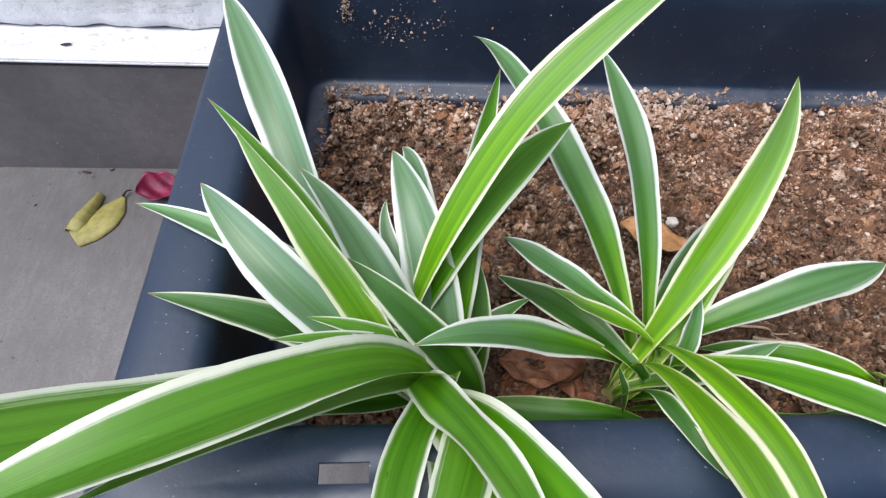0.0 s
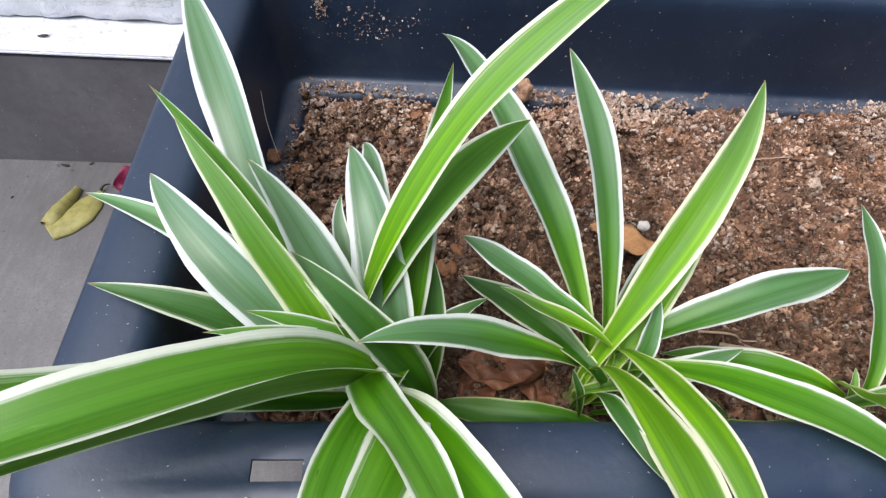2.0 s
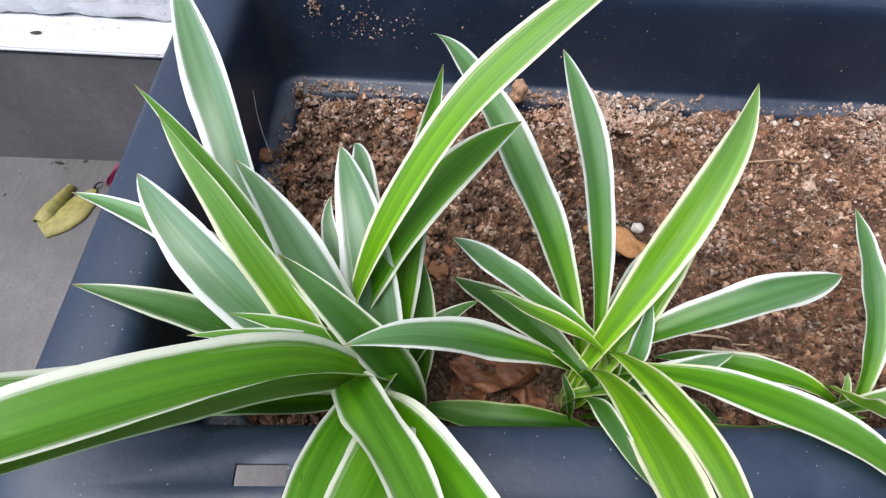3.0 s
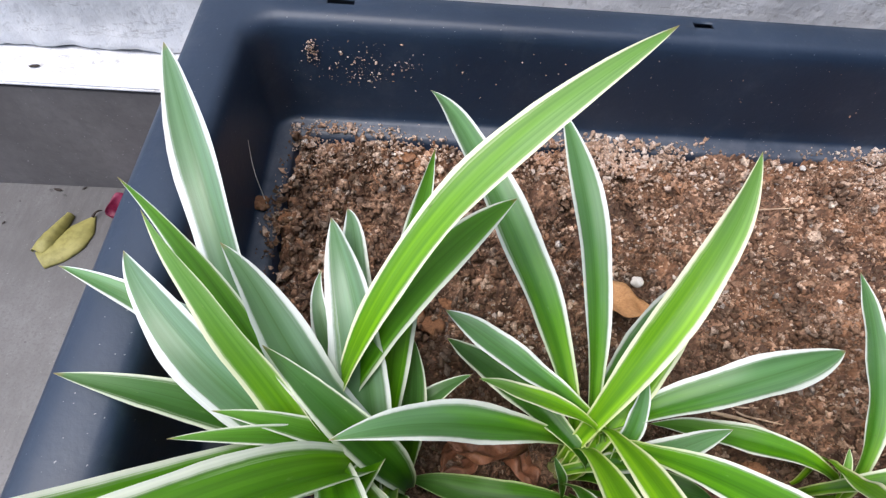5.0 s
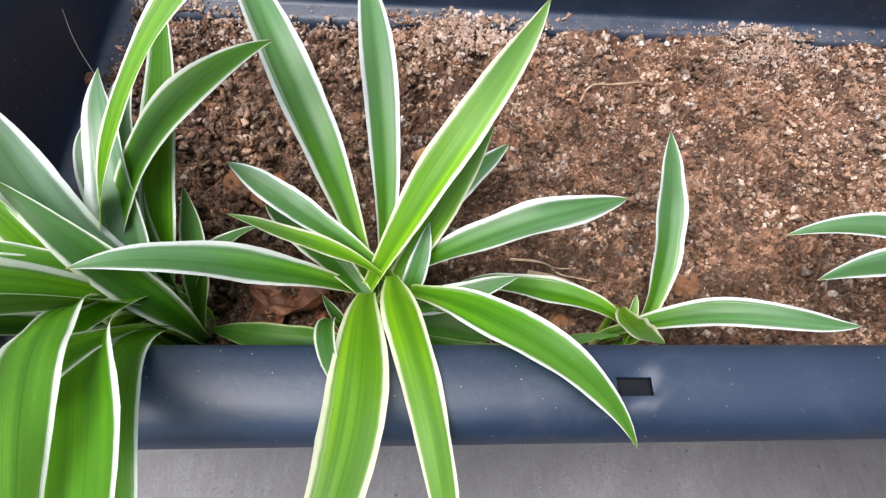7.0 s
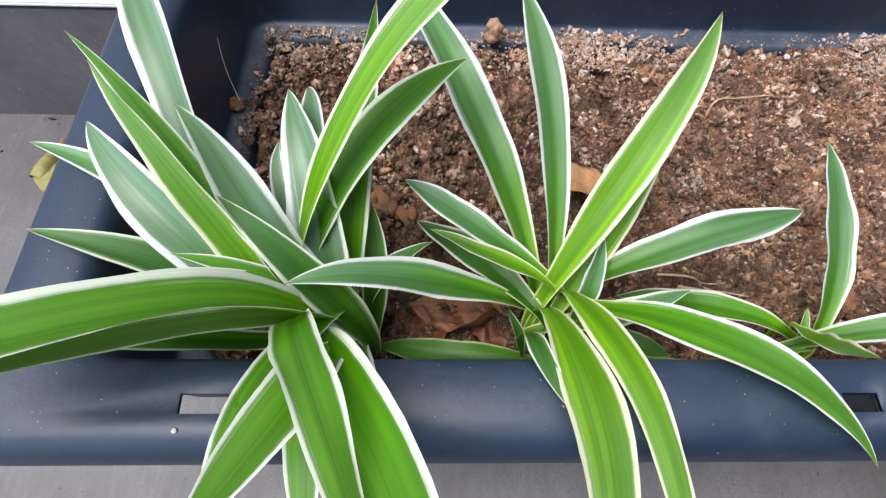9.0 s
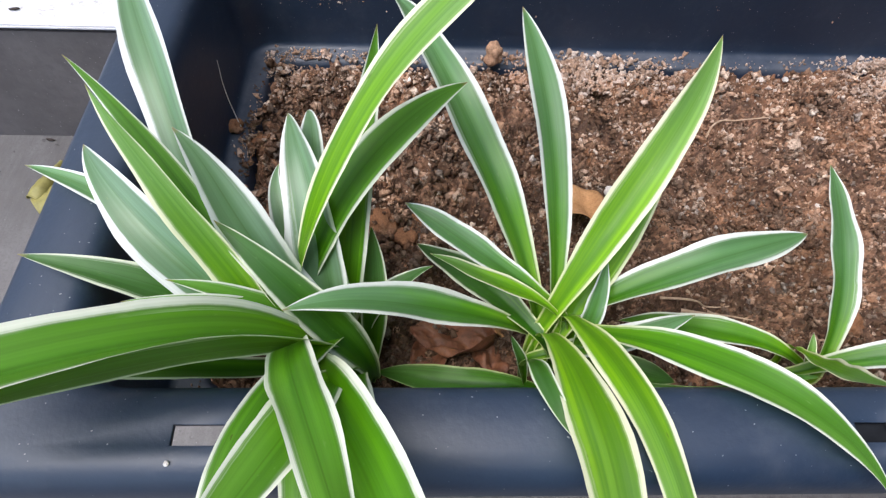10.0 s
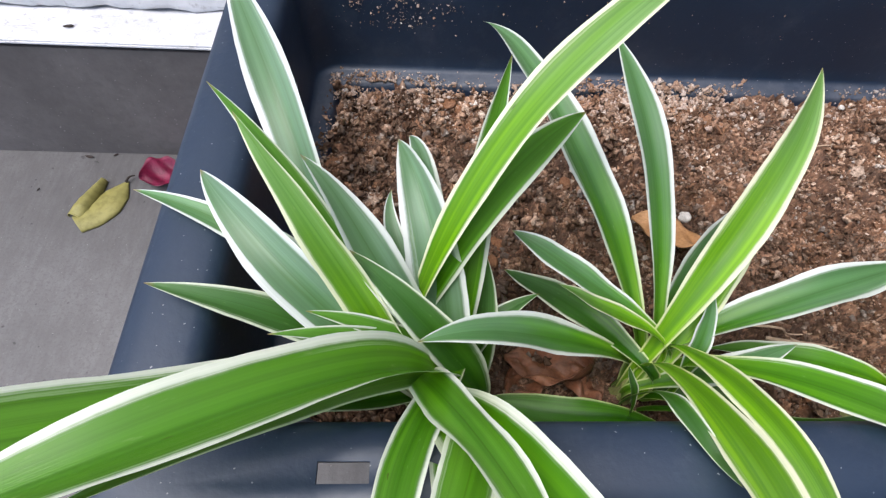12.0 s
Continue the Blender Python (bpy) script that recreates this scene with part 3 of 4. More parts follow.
    crumb_cloud("ledge_crumbs", left, CRUMBS, "brown soil crumbs on the side ledge", "soil")
    # soil splashed onto the back wall
    stuck = []
    wall = OUT_Y1 - 0.0362
    for cx, cz, sx, sz, n in ((-0.0085, -0.019, 0.0022, 0.0040, 90), (-0.0080, -0.029, 0.0040, 0.004, 25), (0.024, -0.033, 0.010, 0.014, 79), (0.0500, -0.0284, 0.0018, 0.0016, 20), (0.008, -0.045, 0.010, 0.014, 79), (0.030, -0.030, 0.014, 0.016, 79), (0.018, -0.038, 0.012, 0.012, 79), (0.05, -0.03, 0.05, 0.02, 79), (0.2, -0.03, 0.13, 0.02, 79)):
        for _ in range(n):
            r = min(0.00028 * math.exp(rng.gauss(0, 0.6)), 0.0011) if n < 80 else min(0.00045 * math.exp(rng.gauss(0, 0.5)), 0.0012)
            x, z = rng.gauss(cx, sx), rng.gauss(cz, sz)
            if -0.068 < z < -0.013:
                stuck.append((x, wall + 0.0002, RIM + z, r))
    crumb_cloud("stuck_soil", stuck, DRY_CRUMBS, "dried soil specks stuck to the planter wall", "soil")


# ---------------------------------------------------------------- plants
def plant(x, y, label):
    p = thing("spider_plant", (x, y, RIM - 0.0795))
    return tagged(p, label, "plant", "spider plants in the planter")


def leaf(p, base, heading, lift, length, width, mat, fold=0.34, roll=(0.0, 0.0), wave=0.09, peak=0.45, sway=(0.0, 0.0), steps=34, across=10):
    """A strap leaf. base: where the blade leaves the sheath; heading and lift: its compass turn and its slope, in degrees,
    at the base, as an extra bend half-way, and at the tip; roll: its lean about its length at base and tip; sway: an S-bend of turn and slope."""
    a0, am, a1 = heading
    rng = random.Random(round(a0 * 7 + length * 9000))
    e0, em, e1 = lift
    pts, dirs = [], []
    at = Vector(base)
    root = Vector((base[0] * 0.45, base[1] * 0.45, -0.006))
    ra, re = radians(a0), radians(e0)
    span = (at - root).length
    into = Vector((math.cos(ra) * math.cos(re), math.sin(ra) * math.cos(re), math.sin(re))) * span
    up0 = Vector((0, 0, span))
    for i in range(8):
        k = i / 8
        pts.append(root * (2 * k ** 3 - 3 * k * k + 1) + up0 * (k ** 3 - 2 * k * k + k) + at * (3 * k * k - 2 * k ** 3) + into * (k ** 3 - k * k))
        d = root * (6 * k * k - 6 * k) + up0 * (3 * k * k - 4 * k + 1) + at * (6 * k - 6 * k * k) + into * (3 * k * k - 2 * k)
        dirs.append((ra, d.normalized(), k - 1))
    for i in range(steps + 1):
        s = i / steps
        bend, sine = 4 * s * (1 - s), math.sin(2 * math.pi * s)
        a, e = radians(a0 + (a1 - a0) * s + am * bend + sway[0] * sine), radians(e0 + (e1 - e0) * s + em * bend + sway[1] * sine)
        d = Vector((math.cos(a) * math.cos(e), math.sin(a) * math.cos(e), math.sin(e)))
        pts.append(at.copy())
        dirs.append((a, d, s))
        at = at + d * (length / steps)
    verts, uvs, faces = [], [], []
    ph, ph2, k1 = rng.uniform(0, 6.28), rng.uniform(0, 6.28), rng.uniform(2.2, 3.8)
    for q, (a, d, s) in zip(pts, dirs):
        if s <= 0:
            w = 0.38 + 0.14 * s
        elif s < peak:
            u = s / peak
            w = 0.38 + 0.62 * (u * u * (3 - 2 * u)) ** 0.85
        else:
            u = (s - peak) / (1 - peak)
            w = max((1 - u ** 2.6) * (1 - 0.15 * u), 0.0) + 0.012
        w *= width / 2
        side = Vector((math.sin(a), -math.cos(a), 0))
        side = (side - d * side.dot(d)).normalized()
        up = side.cross(d)
        turn = radians(roll[0] + (roll[1] - roll[0]) * s) if s > 0 else radians(roll[0] * (1 + s))
        side, up = side * math.cos(turn) + up * math.sin(turn), up * math.cos(turn) - side * math.sin(turn)
        deep = fold * (1.5 - 0.9 * max(s, 0)) if s > 0 else fold * 1.8
        for j in range(across + 1):
            u = 2 * j / across - 1
            ripple = wave * abs(u) ** 1.5 * math.sin(k1 * 6.28 * s + (ph if u > 0 else ph2)) * min(max(s, 0) * 4, 1)
            h = w * (deep * abs(u) ** 1.08 + ripple - 0.03 * math.sin(3.1416 * abs(u)))
            nick = 1 + (0.05 * noise.noise((s * 9, ph + u * 3, 2.0)) + 0.025 * noise.noise((s * 40, ph2 + u * 3, 5.0))) * (abs(u) > 0.9)
            verts.append(q + side * (w * u * nick) + up * h)
            uvs.append((j / across, (s + 1) / 2))
    n = across + 1
    for i in range(len(pts) - 1):
        for j in range(across):
            faces.append((i * n + j, i * n + j + 1, (i + 1) * n + j + 1, (i + 1) * n + j))
    me = bpy.data.meshes.new("leaf")
    me.from_pydata(verts, [], faces)
    layer = me.uv_layers.new(name="blade")
    for loop in me.loops:
        layer.data[loop.index].uv = uvs[loop.vertex_index]
    me.materials.append(mat)
    me.shade_smooth()
    ob = new("leaf", me)
    ob.parent = p
    return ob


def crown(p, height, radius):
    """The short pale sheath from which the leaves rise."""
    bm = bmesh.new()
    rings = []
    for i in range(7):
        s = i / 6
        r = radius * (1.15 - 0.55 * s + 0.12 * math.sin(9 * s))
        rings.append([bm.verts.new((r * math.cos(a) * (1 + 0.12 * math.sin(3 * a + i)), r * math.sin(a), -0.008 + (height + 0.008) * s)) for a in (k * 6.2832 / 12 for k in range(12))])
    for a, b in zip(rings, rings[1:]):
        for i in range(12):
            bm.faces.new((a[i], a[(i + 1) % 12], b[(i + 1) % 12], b[i]))
    bm.faces.new(rings[-1])
    return part("stem", bm, SHEATH, p, "short pale green stem with brown old sheaths", smooth=True)


build_setting()
build_planter()

# leaves begin
plant_a = plant(0.05, 0.042, "large spider plant with long arching green and white leaves")
leaf(plant_a, (-0.0146, -0.0102, 0.0195), (153.3, -21.0, 114.8), (50.3, 7.5, -3.7), 0.2189, 0.0176, GREY_SHEEN, fold=0.46, roll=(38.0, 17.1), peak=0.66, sway=(-5.3, 5.0))
leaf(plant_a, (-0.0043, -0.0151, 0.0249), (164.3, -9.9, 127.3), (67.1, 8.0, 15.8), 0.1499, 0.0146, YOUNG, fold=0.56, roll=(26.6, 55.3), peak=0.53, sway=(-7.3, -7.5))
leaf(plant_a, (-0.0070, -0.0116, 0.0212), (160.8, 3.2, 124.4), (61.4, 11.3, -17.2), 0.1512, 0.0190, GREY_SHEEN, fold=0.40, roll=(-0.5, 33.3), peak=0.60, sway=(1.2, -2.1))
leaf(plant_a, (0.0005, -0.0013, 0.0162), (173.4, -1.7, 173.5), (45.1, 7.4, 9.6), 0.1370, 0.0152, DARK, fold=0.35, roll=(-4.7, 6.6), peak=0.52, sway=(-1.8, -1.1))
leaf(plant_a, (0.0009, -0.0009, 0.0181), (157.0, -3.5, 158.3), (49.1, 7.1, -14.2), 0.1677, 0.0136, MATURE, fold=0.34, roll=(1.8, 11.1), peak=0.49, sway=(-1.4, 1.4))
leaf(plant_a, (0.0041, -0.0050, 0.0212), (142.5, -1.2, 139.6), (78.0, 1.0, 5.8), 0.1349, 0.0202, GREY_SHEEN, fold=0.16, roll=(-25.9, -25.4), peak=0.59, sway=(13.7, 0.4))
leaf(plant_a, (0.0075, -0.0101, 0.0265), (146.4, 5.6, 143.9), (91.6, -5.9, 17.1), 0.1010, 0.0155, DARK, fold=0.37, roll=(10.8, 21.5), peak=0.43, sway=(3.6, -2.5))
leaf(plant_a, (-0.0035, -0.0095, 0.0231), (103.9, -3.4, 109.4), (81.5, 2.3, -18.5), 0.1274, 0.0215, GREY_SHEEN, fold=0.62, roll=(3.1, 36.5), peak=0.49, sway=(-2.0, -7.7))
leaf(plant_a, (0.0004, -0.0027, 0.0203), (113.5, -12.3, 113.1), (74.0, 14.4, -40.9), 0.1334, 0.0162, GREY_SHEEN, fold=0.53, roll=(4.6, 18.2), peak=0.46, sway=(6.7, -7.4))
leaf(plant_a, (-0.0092, -0.0068, 0.0213), (114.3, 18.3, 76.2), (67.6, 10.9, -5.8), 0.0987, 0.0116, GREY_SHEEN, fold=0.33, roll=(-0.5, 0.4), peak=0.46, sway=(-10.7, -8.3))
leaf(plant_a, (-0.0265, 0.0107, 0.0259), (38.9, 4.2, 37.1), (86.8, -4.1, 7.4), 0.2226, 0.0156, YOUNG, fold=0.06, roll=(43.7, -16.3), peak=0.59, sway=(9.4, -3.0))
leaf(plant_a, (-0.0242, 0.0138, 0.0152), (44.3, -0.2, 45.4), (86.8, 11.4, -19.4), 0.1559, 0.0176, FRESH, fold=0.14, roll=(32.3, -15.2), peak=0.58, sway=(1.6, 0.4))
leaf(plant_a, (-0.0043, -0.0028, 0.0218), (82.0, 5.8, 67.8), (68.8, -23.8, 67.0), 0.1426, 0.0141, FRESH, fold=0.29, roll=(6.8, -25.0), peak=0.45, sway=(0.5, 2.1))
leaf(plant_a, (0.0069, -0.0059, 0.0225), (85.1, -4.0, 98.5), (49.1, -4.4, 55.4), 0.0663, 0.0117, DARK, fold=0.34, roll=(0.0, 0.0), peak=0.45, sway=(0.0, 0.0))
leaf(plant_a, (-0.0055, -0.0059, 0.0248), (-131.2, 5.0, -171.6), (84.7, 12.1, -22.2), 0.2116, 0.0206, FRESH, fold=0.66, roll=(-5.3, -25.9), peak=0.61, sway=(-4.7, 0.9))
leaf(plant_a, (-0.0058, 0.0105, 0.0238), (-156.8, 5.0, -153.5), (62.3, -5.7, 22.0), 0.2358, 0.0213, FRESH, fold=0.37, roll=(-38.7, 28.9), peak=0.65, sway=(8.4, -1.9))
leaf(plant_a, (-0.0042, 0.0009, 0.0204), (-144.8, -12.9, -151.8), (39.0, 5.5, 44.5), 0.1682, 0.0115, DARK, fold=0.32, roll=(-7.5, -14.7), peak=0.46, sway=(-3.9, -1.8))
leaf(plant_a, (0.0067, 0.0026, 0.0194), (184.9, 2.7, 179.0), (79.4, 4.5, 15.2), 0.1040, 0.0099, FRESH, fold=0.33, roll=(-4.2, 3.5), peak=0.51, sway=(5.3, -2.5))
leaf(plant_a, (0.0041, 0.0010, 0.0156), (-169.8, -1.8, -171.2), (75.5, 11.8, 7.9), 0.1161, 0.0082, FRESH, fold=0.34, roll=(-2.4, 12.6), peak=0.54, sway=(-2.5, -2.3))
leaf(plant_a, (-0.0184, -0.0010, 0.0317), (-104.6, 24.6, -69.5), (81.0, -3.6, 3.8), 0.1732, 0.0158, FRESH, fold=0.04, roll=(-31.0, 62.4), peak=0.47, sway=(5.6, 4.1), wave=0.20)
leaf(plant_a, (-0.0123, -0.0119, 0.0431), (-78.6, 15.2, -79.1), (73.3, -11.0, 7.1), 0.2016, 0.0246, FRESH, fold=0.40, roll=(-12.0, 0.5), peak=0.34, sway=(8.7, -4.3))
leaf(plant_a, (-0.0019, -0.0002, 0.0497), (-110.8, -3.1, -97.7), (68.5, -25.3, 13.8), 0.1240, 0.0139, FRESH, fold=0.12, roll=(-11.2, 4.3), peak=0.51, sway=(-9.3, -1.3))
leaf(plant_a, (0.0009, -0.0205, 0.0666), (-97.2, -4.7, -110.2), (66.6, -11.9, 40.0), 0.1017, 0.0162, FRESH, fold=0.22, roll=(-0.3, 10.4), peak=0.50, sway=(1.3, 6.2))
leaf(plant_a, (0.0024, 0.0035, 0.0172), (-142.9, -0.4, -140.2), (69.6, 1.3, 29.3), 0.1792, 0.0099, DARK, fold=0.34, roll=(0.0, 0.0), peak=0.45, sway=(0.0, 0.0))
leaf(plant_a, (0.0046, -0.0150, 0.0349), (-96.0, 20.0, -93.6), (84.7, 6.0, -40.7), 0.1257, 0.0124, FRESH, fold=0.26, roll=(4.1, 35.1), peak=0.53, sway=(-2.0, 6.3))
leaf(plant_a, (-0.0045, -0.0073, 0.0197), (173.9, -29.6, 147.7), (59.6, 1.1, 31.6), 0.1609, 0.0133, FRESH, fold=0.29, roll=(6.6, 47.7), peak=0.44, sway=(-3.8, 1.0))
leaf(plant_a, (-0.0024, 0.0052, 0.0215), (35.5, 10.8, 24.3), (59.8, 4.7, -2.0), 0.0568, 0.0105, DARK, fold=0.36, roll=(1.6, 18.7), peak=0.43, sway=(3.6, 5.3))
leaf(plant_a, (-0.0062, -0.0047, 0.0335), (-92.3, 0.7, -88.2), (70.9, 5.4, -35.8), 0.1158, 0.0144, FRESH, fold=0.19, roll=(2.0, -4.9), peak=0.46, sway=(-3.9, 4.5))
plant_b = plant(0.13, 0.044, "spider plant with spreading green leaves edged in cream in the planter")
leaf(plant_b, (-0.0011, 0.0182, 0.0375), (111.6, 6.2, 109.9), (42.4, 17.1, -33.3), 0.1771, 0.0198, MATURE, fold=0.38, roll=(-1.1, -14.6), peak=0.43, sway=(0.6, -4.2))
leaf(plant_b, (0.0078, 0.0095, 0.0304), (86.8, 0.9, 101.9), (31.4, 7.8, 5.6), 0.1551, 0.0162, MATURE, fold=0.32, roll=(-21.8, 3.5), peak=0.61, sway=(0.4, 4.3))
leaf(plant_b, (0.0004, 0.0060, 0.0322), (48.9, -5.3, 66.2), (52.5, -1.3, 2.6), 0.1605, 0.0174, YOUNG, fold=0.26, roll=(9.4, -14.6), peak=0.43, sway=(0.7, 3.2))
leaf(plant_b, (0.0053, 0.0106, 0.0285), (15.8, -7.1, 23.9), (25.3, 11.4, -11.5), 0.1271, 0.0186, MATURE, fold=0.43, roll=(26.6, 2.7), peak=0.59, sway=(-2.0, 10.5))
leaf(plant_b, (0.0090, 0.0120, 0.0401), (149.2, -1.6, 152.4), (34.4, -4.5, 6.6), 0.0836, 0.0133, MATURE, fold=0.30, roll=(-18.7, 10.7), peak=0.64, sway=(1.7, -4.2))
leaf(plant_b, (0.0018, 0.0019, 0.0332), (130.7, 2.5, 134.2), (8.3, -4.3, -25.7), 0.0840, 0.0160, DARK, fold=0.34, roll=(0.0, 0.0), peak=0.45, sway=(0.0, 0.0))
leaf(plant_b, (0.0050, 0.0101, 0.0452), (160.8, 3.3, 185.9), (43.6, -5.8, 38.0), 0.0685, 0.0080, YOUNG, fold=0.32, roll=(-6.5, 6.4), peak=0.39, sway=(-0.7, -9.5))
leaf(plant_b, (-0.0042, 0.0091, 0.0259), (-176.8, -2.1, -161.3), (48.6, 12.5, -4.5), 0.1155, 0.0169, MATURE, fold=0.28, roll=(-7.5, 2.5), peak=0.47, sway=(-2.9, -12.2))
leaf(plant_b, (0.0219, 0.0017, 0.0433), (-35.9, 15.0, -71.8), (47.9, 7.8, -21.6), 0.1160, 0.0172, FRESH, fold=0.21, roll=(-7.4, 17.8), peak=0.48, sway=(-6.3, 2.8), wave=0.10)
leaf(plant_b, (0.0014, -0.0004, 0.0465), (-91.8, 12.5, -118.9), (60.0, -8.4, 13.7), 0.1442, 0.0194, YOUNG, fold=0.05, roll=(-3.0, 19.0), peak=0.45, sway=(2.0, -3.4))
leaf(plant_b, (0.0118, 0.0082, 0.0454), (-85.3, 9.0, -86.3), (55.1, -17.2, -21.2), 0.1477, 0.0147, YOUNG, fold=-0.03, roll=(-3.4, 22.9), peak=0.26, sway=(1.5, 9.8))
leaf(plant_b, (-0.0110, -0.0157, 0.0567), (-86.6, -7.9, -57.8), (76.8, -4.5, -3.4), 0.0544, 0.0072, DARK, fold=0.24, roll=(-1.0, -13.8), peak=0.48, sway=(-4.9, 7.3))
leaf(plant_b, (0.0002, -0.0034, 0.0278), (7.9, 0.5, 16.4), (16.9, -2.1, 1.6), 0.0727, 0.0126, MATURE, fold=0.33, roll=(1.4, 0.6), peak=0.46, sway=(-4.5, -1.9))
leaf(plant_b, (0.0154, -0.0028, 0.0286), (61.3, -1.7, 77.4), (47.9, 1.4, 28.6), 0.0452, 0.0097, MATURE, fold=0.16, roll=(-9.2, -17.6), peak=0.44, sway=(-2.3, 5.9))
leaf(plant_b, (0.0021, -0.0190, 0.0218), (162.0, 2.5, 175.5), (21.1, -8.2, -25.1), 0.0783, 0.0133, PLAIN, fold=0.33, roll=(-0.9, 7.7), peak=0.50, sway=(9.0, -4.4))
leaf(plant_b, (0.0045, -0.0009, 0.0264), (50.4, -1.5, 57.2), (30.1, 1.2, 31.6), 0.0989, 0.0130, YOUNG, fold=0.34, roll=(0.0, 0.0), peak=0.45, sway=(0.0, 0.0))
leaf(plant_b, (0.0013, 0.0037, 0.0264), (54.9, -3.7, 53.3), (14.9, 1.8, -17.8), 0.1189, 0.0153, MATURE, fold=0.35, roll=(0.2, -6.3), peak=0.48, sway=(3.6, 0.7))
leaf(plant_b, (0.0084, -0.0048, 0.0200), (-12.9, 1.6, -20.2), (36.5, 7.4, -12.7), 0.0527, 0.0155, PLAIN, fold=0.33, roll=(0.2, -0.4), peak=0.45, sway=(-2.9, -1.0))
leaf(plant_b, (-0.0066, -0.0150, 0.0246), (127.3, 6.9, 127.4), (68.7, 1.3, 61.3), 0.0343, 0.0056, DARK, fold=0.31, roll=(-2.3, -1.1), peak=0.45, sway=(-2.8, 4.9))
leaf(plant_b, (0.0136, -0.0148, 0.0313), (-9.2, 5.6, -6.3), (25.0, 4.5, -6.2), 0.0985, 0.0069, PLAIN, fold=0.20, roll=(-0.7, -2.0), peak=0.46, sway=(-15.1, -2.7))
plant_c = plant(0.247, 0.037, "small young spider plant with few striped leaves near the rim")
leaf(plant_c, (0.0146, -0.0003, 0.0156), (61.6, 9.5, 80.8), (43.0, -3.2, -0.8), 0.1072, 0.0160, MATURE, fold=0.34, roll=(-12.0, -4.8), peak=0.49, sway=(3.0, 0.6))
leaf(plant_c, (0.0003, -0.0016, 0.0183), (4.8, -14.9, 4.3), (44.3, 1.2, -1.3), 0.1067, 0.0132, MATURE, fold=0.35, roll=(8.1, -12.5), peak=0.46, sway=(4.1, 6.3))
leaf(plant_c, (0.0075, 0.0036, 0.0171), (146.1, 4.4, 172.0), (23.9, -7.5, -30.1), 0.0854, 0.0143, FRESH, fold=0.35, roll=(2.0, -17.7), peak=0.46, sway=(4.7, -4.8))
leaf(plant_c, (0.0057, 0.0092, 0.0215), (-108.9, -1.5, -96.9), (49.3, -2.6, 69.2), 0.0636, 0.0130, YOUNG, fold=0.37, roll=(-3.9, -30.3), peak=0.41, sway=(-7.0, 1.5))
leaf(plant_c, (0.0077, -0.0042, 0.0148), (77.2, 1.3, 77.8), (49.7, -0.1, 22.8), 0.0237, 0.0053, YOUNG, fold=0.34, roll=(0.0, 0.0), peak=0.45, sway=(0.0, 0.0))
plant_d = plant(0.476, 0.064, "spider plant with pale-edged leaves at the far end of the planter")
leaf(plant_d, (-0.0012, 0.0011, 0.0144), (177.9, -11.5, 193.3), (29.9, 9.5, -15.2), 0.1618, 0.0167, MATURE, fold=0.34, roll=(0.0, 0.0), peak=0.45, sway=(0.0, 0.0))
leaf(plant_d, (-0.0008, 0.0006, 0.0152), (-171.6, -7.9, -161.1), (33.2, 3.0, -0.3), 0.1732, 0.0191, MATURE, fold=0.34, roll=(0.0, 0.0), peak=0.45, sway=(0.0, 0.0))
# leaves end
for p, h, r in ((plant_a, 0.016, 0.0085), (plant_b, 0.020, 0.0055), (plant_c, 0.006, 0.0022), (plant_d, 0.010, 0.005)):
    crown(p, h, r)


# ---------------------------------------------------------------- loose things
def blade_mesh(length, width, curl, cup, lobes, seed, thick=0.0005, nu=12, nv=20, crumple=0.0):
    """A small dry leaf or bract: an oval sheet, curled along its length and cupped across, with thickness."""
    rng = random.Random(seed)
    top, bm = [], bmesh.new()
    p1, p2 = rng.uniform(0, 6), rng.uniform(0, 6)
    for layer in (0, 1):
        grid = []
        for i in range(nv + 1):
            s = i / nv
            half = width / 2 * max(math.sin(math.pi * min(s * 0.97 + 0.015, 1)) ** 0.72, 0.03) * (1 + 0.08 * math.sin(lobes * 6.28 * s + p1))
            row = []
            for j in range(nu + 1):
                u = 2 * j / nu - 1
                a = curl * (s - 0.5)
                x = math.sin(a) / max(abs(curl), 1e-3) * length if curl else (s - 0.5) * length
                z = (1 - math.cos(a)) / max(abs(curl), 1e-3) * length
                b = cup * u
                y = half * (math.sin(b) / cup if cup else u)
                z += half * ((1 - math.cos(b)) / cup if cup else 0) + 0.04 * width * math.sin(5 * s * math.pi + 3 * u + p2) + crumple * width * noise.noise((s * 4.2, u * 2.6, seed * 1.7))
                row.append(bm.verts.new((x, y, z - layer * thick)))
            grid.append(row)
        top.append(grid)
    for g, flip in ((top[0], False), (top[1], True)):
        for a, b in zip(g, g[1:]):
            for j in range(nu):
                f = (a[j], b[j], b[j + 1], a[j + 1])
                bm.faces.new(reversed(f) if not flip else f)
    t, u = top
    border = [(i, 0) for i in range(nv + 1)] + [(nv, j) for j in range(1, nu + 1)] + [(i, nu) for i in range(nv - 1, -1, -1)] + [(0, j) for j in range(nu - 1, 0, -1)]
    for (i, j), (k, l) in zip(border, border[1:] + border[:1]):
        bm.faces.new((t[i][j], t[k][l], u[k][l], u[i][j]))
    bmesh.ops.recalc_face_normals(bm, faces=bm.faces[:])
    return bm


